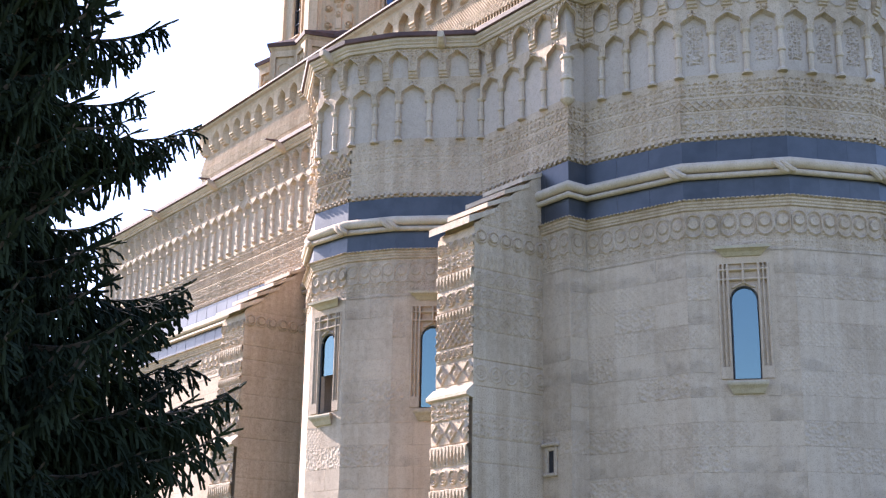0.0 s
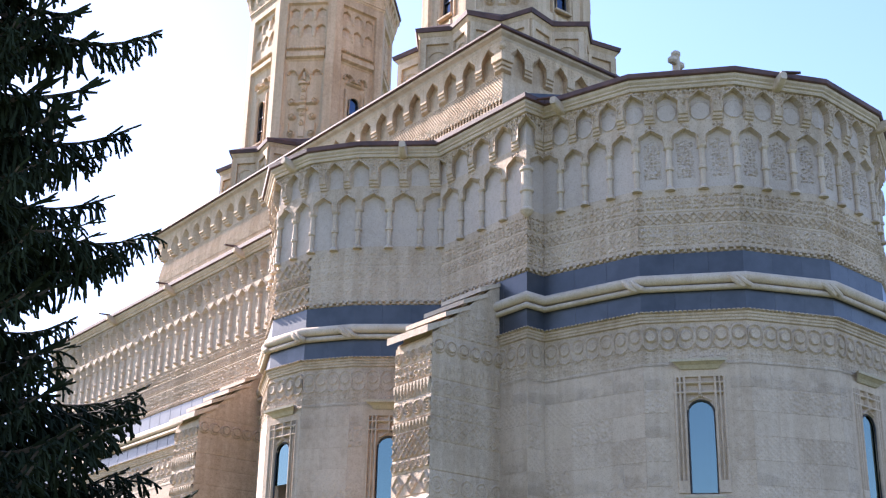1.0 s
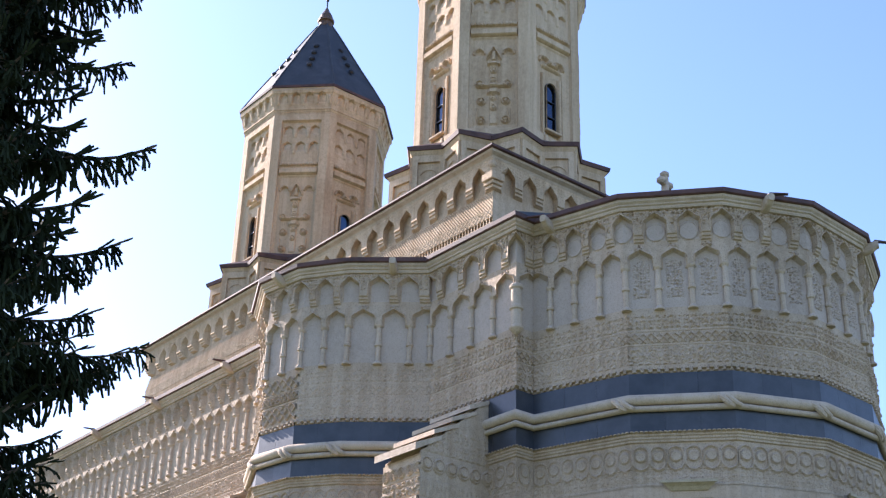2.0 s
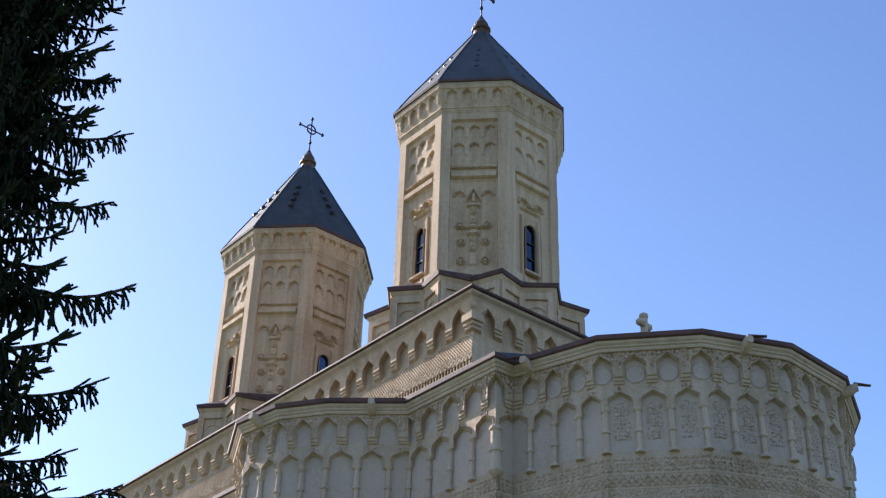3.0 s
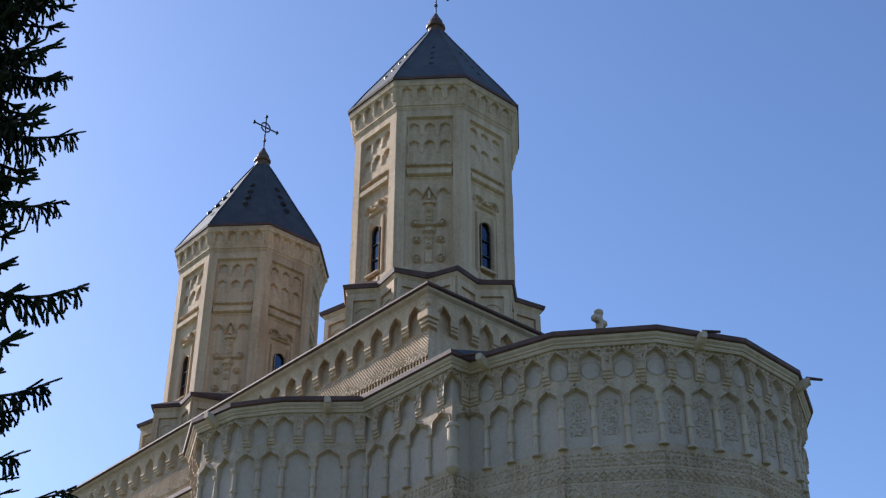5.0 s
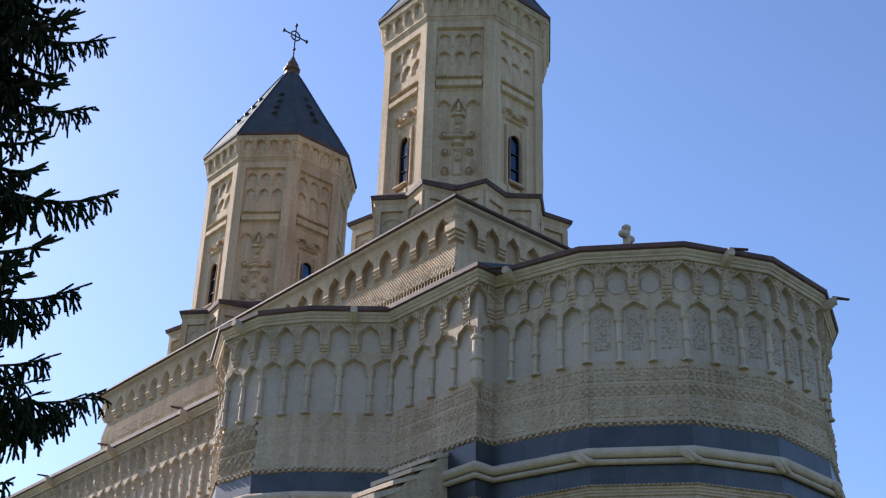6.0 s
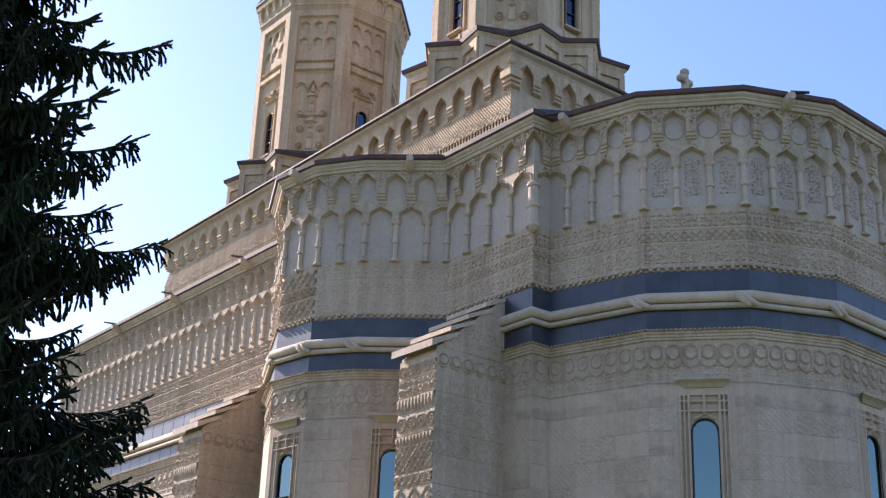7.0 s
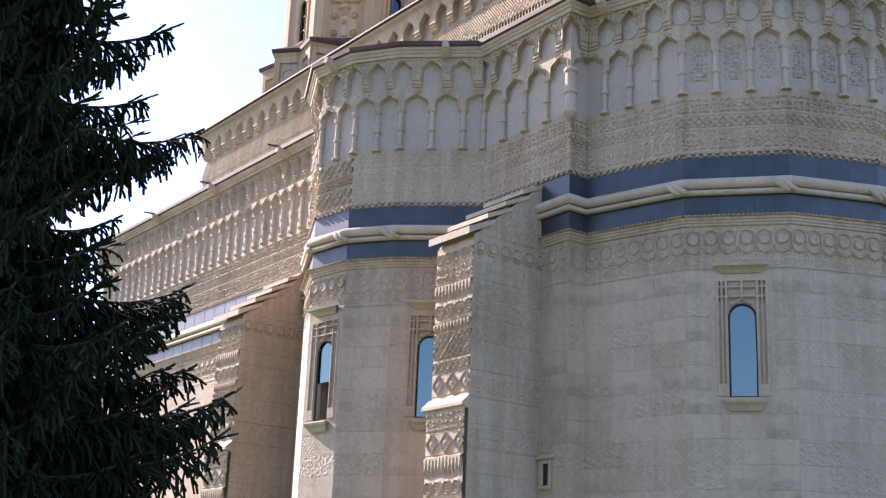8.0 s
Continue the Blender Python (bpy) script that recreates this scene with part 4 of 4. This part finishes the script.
def branch_mesh(L, seed, full):
    """A drooping spruce branch: woody axis, side twigs and hanging twigs set with needles."""
    r = random.Random(seed)
    verts, faces, mats = [], [], []

    def tri_tube(a, b, ra, rb, mat):
        d = (b - a).normalized()
        s = d.cross(Vector((0.1, 0.2, 1))).normalized()
        u = s.cross(d)
        k = len(verts)
        for p, rad in ((a, ra), (b, rb)):
            for j in range(3):
                an = 2.0944 * j
                verts.append(p + (s * math.cos(an) + u * math.sin(an)) * rad)
        for j in range(3):
            faces.append((k + j, k + (j + 1) % 3, k + 3 + (j + 1) % 3, k + 3 + j))
            mats.append(mat)

    def needles(a, b, dens):
        d = b - a
        n = max(2, int(d.length * dens))
        d.normalize()
        s = d.cross(Vector((0.3, 0.1, 1))).normalized()
        u = s.cross(d)
        for j in range(n):
            p = a.lerp(b, (j + r.random()) / n)
            an = r.uniform(0, 6.283)
            side = s * math.cos(an) + u * math.sin(an)
            tip = p + (side * 0.8 + d * 0.75).normalized() * r.uniform(0.022, 0.034)
            w = d.cross(side) * 0.0045
            k = len(verts)
            verts.extend((p - w, p + w, tip))
            faces.append((k, k + 1, k + 2))
            mats.append(1)

    def twig(p, d, length_, hang, depth):
        n = 2 if length_ < 0.25 else 3
        a = p
        for j in range(n):
            d = (d + Vector((r.uniform(-0.14, 0.14), r.uniform(-0.14, 0.14), -hang))).normalized()
            b = a + d * (length_ / n)
            tri_tube(a, b, 0.015, 0.011, 1)
            needles(a, b, 80)
            if depth:
                for sg in (-1, 1):
                    if r.random() < 0.8:
                        sd = Vector((-d.y, d.x, 0)) * sg
                        twig(a.lerp(b, r.random()), (d * 0.75 + sd * 0.55 + Vector((r.uniform(-0.3, 0.3), 0, -0.3))).normalized(), length_ * r.uniform(0.25, 0.42), hang * 1.3, depth - 1)
            a = b

    # the bough sinks, then turns up at its tip
    pts = []
    for k in range(11):
        s = k / 10
        pts.append(Vector((L * s, 0.05 * math.sin(s * 5 + seed), L * (-0.30 * s + 0.34 * s * s * s))))
    for k in range(10):
        tri_tube(pts[k], pts[k + 1], 0.03 * (1 - k / 11) + 0.008, 0.03 * (1 - (k + 1) / 11) + 0.008, 0)
        if k > 2:
            needles(pts[k], pts[k + 1], 80)
    s = 0.16
    while s < 0.97:
        k = min(9, int(s * 10))
        p = pts[k].lerp(pts[k + 1], s * 10 - k)
        ln = min(L * (0.10 + 0.30 * (1 - s)), 0.50) * r.uniform(0.6, 1.15)
        for sg in (-1, 1):
            twig(p, Vector((0.6, sg * r.uniform(0.4, 0.9), r.uniform(-0.45, 0.1))).normalized(), ln, 0.16, 1)
        for _ in range(full):
            twig(p, Vector((r.uniform(-0.05, 0.5), r.uniform(-0.4, 0.4), -1.0)).normalized(), min(0.46, 0.10 + ln * 0.85) * r.uniform(0.6, 1.1), 0.2, 1 if s < 0.8 else 0)
        s += 0.085 / L * r.uniform(0.75, 1.3) * (1 if full > 1 else 1.6)
    # a few shoots rise about the tip
    for k in range(5):
        p = pts[8].lerp(pts[10], r.random())
        twig(p, Vector((0.9, r.uniform(-0.5, 0.5), r.uniform(0.1, 0.7))).normalized(), r.uniform(0.10, 0.2), -0.02, 0)
    me = bpy.data.meshes.new("branch")
    me.from_pydata([tuple(v) for v in verts], [], faces)
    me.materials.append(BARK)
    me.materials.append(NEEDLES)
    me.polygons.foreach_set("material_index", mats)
    return me


def spruce(x, y, height, low):
    t = tagged(new("spruce_tree"), "tall dark green spruce with drooping branches standing on the lawn", "tree")
    t.location = (x, y, 0)
    bm = bmesh.new()
    lathe(bm, [(0.30, 0), (0.22, 1.0), (0.19, height * 0.3), (0.13, height * 0.6), (0.03, height)], (0, 0, 0), 10)
    part("trunk", bm, BARK, t, "straight brown spruce trunk")
    full = [(2.3, [branch_mesh(2.3, s, 2) for s in (1, 2, 3)]), (1.5, [branch_mesh(1.5, s, 2) for s in (4, 5, 6)]), (0.85, [branch_mesh(0.85, s, 2) for s in (7, 8)])]
    thin = [(2.3, [branch_mesh(2.3, s, 1) for s in (11, 12)]), (1.5, [branch_mesh(1.5, s, 1) for s in (14, 15)]), (0.85, [branch_mesh(0.85, s, 1) for s in (17, 18)])]

    def bough(kinds, z, want, a, tilt, pick):
        size, meshes = min(kinds, key=lambda q: abs(q[0] - want))
        o = new("branch", meshes[pick % len(meshes)])
        o.parent = t
        sc = want / size
        o.matrix_local = Matrix.Translation((0, 0, z)) @ Matrix.Rotation(a, 4, "Z") @ Matrix.Rotation(tilt, 4, "Y") @ Matrix.Diagonal((sc, sc, sc, 1))

    # whorl after whorl; the crown swells near the ground and thins half-way up
    z, turn = low, 0.0
    while z < height - 0.2:
        rad = np.interp(z, [0.8, 2.2, 2.9, 3.5, 4.1, 4.9, 6.4, 7.4, 8.4, 10.0, 12.0, height], [1.75, 1.75, 1.95, 2.1, 1.75, 1.30, 1.36, 1.30, 1.10, 1.02, 0.95, 0.12])
        n = 12 if z < 4.6 else 8 if z < 12.5 else 4
        for k in range(n):
            bough(full if z < 12.5 else thin, z + rng.uniform(-0.14, 0.14), rad * rng.uniform(0.62, 1.03), turn + 2 * math.pi * k / n + rng.uniform(-0.2, 0.2), radians(rng.uniform(-8, 8)), rng.randrange(9))
        z += 0.29 * rng.uniform(0.8, 1.2) * (1.0 if z < 12.5 else 1.5)
        turn += 1.1
    # the longest boughs, reaching out past the rest: reach and height of the tip
    for k, (reach, tip) in enumerate(((1.10, 12.1), (1.21, 11.0), (1.36, 10.18), (1.36, 9.42), (1.74, 8.33), (1.54, 7.13), (1.30, 6.95), (1.97, 6.25), (1.70, 6.05), (1.5, 5.85), (1.28, 5.2),
                                      (2.04, 4.74), (1.85, 4.4), (2.2, 4.0), (2.49, 3.72), (2.34, 3.25), (2.2, 3.45), (2.0, 3.05), (2.1, 3.6), (1.9, 3.9), (2.3, 3.55), (1.7, 4.25), (1.95, 4.6), (1.8, 3.3), (1.6, 2.9), (1.75, 2.7))):
        bough(full, tip - 0.04 * reach, reach, radians(74.6 + (-7, 5, 0, 8, -3)[k % 5]), 0.0, k)
    # sparser inner boughs near the ground
    inner = random.Random(3)
    for k in range(110):
        z = inner.uniform(1.2, 6.2)
        bough(thin, z, inner.uniform(0.9, 1.5), inner.uniform(0, 6.283), radians(inner.uniform(-9, 9)), inner.randrange(9))
    return t


spruce(5.0, -17.75, 20.0, 1.0)

# ---- ground ----
bm = bmesh.new()
rings = []
for r in (0.0, 30, 60, 120, 300, 900, 2500, 4500):
    rings.append([(r * math.cos(2 * math.pi * k / 32), r * math.sin(2 * math.pi * k / 32), 0.0) for k in range(32)] if r else None)
centre = bm.verts.new((0, 0, 0))
prev = None
for ring in rings[1:]:
    vs = [bm.verts.new(p) for p in ring]
    for k in range(32):
        if prev is None:
            bm.faces.new((centre, vs[k], vs[(k + 1) % 32]))
        else:
            bm.faces.new((prev[k], vs[k], vs[(k + 1) % 32], prev[(k + 1) % 32]))
    prev = vs
ground = part("ground", bm, GRASS, None)
tagged(ground, "green lawn round the church", kind="structure")

# ---- facing stones of the lower storey, course by course ----
COURSE = 0.442
ORDER = [5, 4, 0, 1, 5, 2, 0, 4, 0, 5, 0, 0]
mason = random.Random(21)


def block_shape(w, h):
    """A stone block's face with worn, bevelled edges."""
    g, b, c = 0.0006, 0.0015, 0.003
    o = [(g, -0.035, g), (w - g, -0.035, g), (w - g, -0.035, h - g), (g, -0.035, h - g)]
    m = [(x, -0.001, z) for x, _, z in o]
    i = [(g + b, 0.003, g + c), (w - g - b, 0.003, g + c), (w - g - b, 0.003, h - g - c), (g + b, 0.003, h - g - c)]
    v = [(x - w / 2, y, z - h / 2) for x, y, z in o + m + i]
    f = [(8, 9, 10, 11)]
    for k in range(4):
        j = (k + 1) % 4
        f += [(k, j, 4 + j, 4 + k), (4 + k, 4 + j, 8 + j, 8 + k)]
    return v, [], f


SHARED = {}


def lay(i, parent, u0, u1, z0, z1, kind):
    w, h = round(u1 - u0, 3), round(z1 - z0, 3)
    key = (w, h, kind)
    if key not in SHARED:
        SHARED[key] = part("stone_block", block_shape(w, h), BLOCKS[kind], parent)
        o = SHARED[key]
    else:
        o = again(SHARED[key], parent)
    o.matrix_local = face_pose(i, (u0 + u1) / 2, (z0 + z1) / 2)


for i in FACES[1:]:
    L = length(i)
    full = L / max(1, round(L / 0.86))
    for k in range(11):
        z1 = 8.26 - k * COURSE
        z0 = z1 - COURSE
        cuts = [0.0] + [u for u in np.arange(full if k % 2 else full / 2, L - 0.3, full)] + [L]
        cuts = [u + (mason.uniform(-0.16, 0.16) if 0 < u < L else 0.0) for u in cuts]
        spans = list(zip(cuts, cuts[1:]))
        if i in WINDOWS and z0 < 8.14 and z1 > 5.68:
            a, b = WINDOWS[i] - 0.50, WINDOWS[i] + 0.50
            spans = [q for s, e in spans for q in ((s, min(e, a)), (max(s, b), e)) if q[1] - q[0] > 0.05]
        for s, e in spans:
            if z0 > 3.3:
                lay(i, walls[i], s, e, z0, z1, mason.choice((1, 2, 4)) if i == 2 else ORDER[k] if mason.random() < 0.62 else mason.choice((0, 4, 5, 1)))
# the far nave wall: courses joined
verts, faces = [], []
for k in range(11):
    z1 = 8.26 - k * COURSE
    cuts = [0.0] + list(np.arange(0.36 if k % 2 else 0.72, 15.0, 0.72)) + [15.05]
    for s, e in zip(cuts, cuts[1:]):
        v, _, f = block_shape(e - s, COURSE)
        m = face_pose(NAVE, (s + e) / 2, z1 - COURSE / 2)
        n = len(verts)
        verts += [tuple(m @ Vector(p)) for p in v]
        faces += [tuple(q + n for q in t) for t in f]
tagged(part("stonework", (verts, [], faces), BLOCKS[0], walls[NAVE]), kind="stuff")
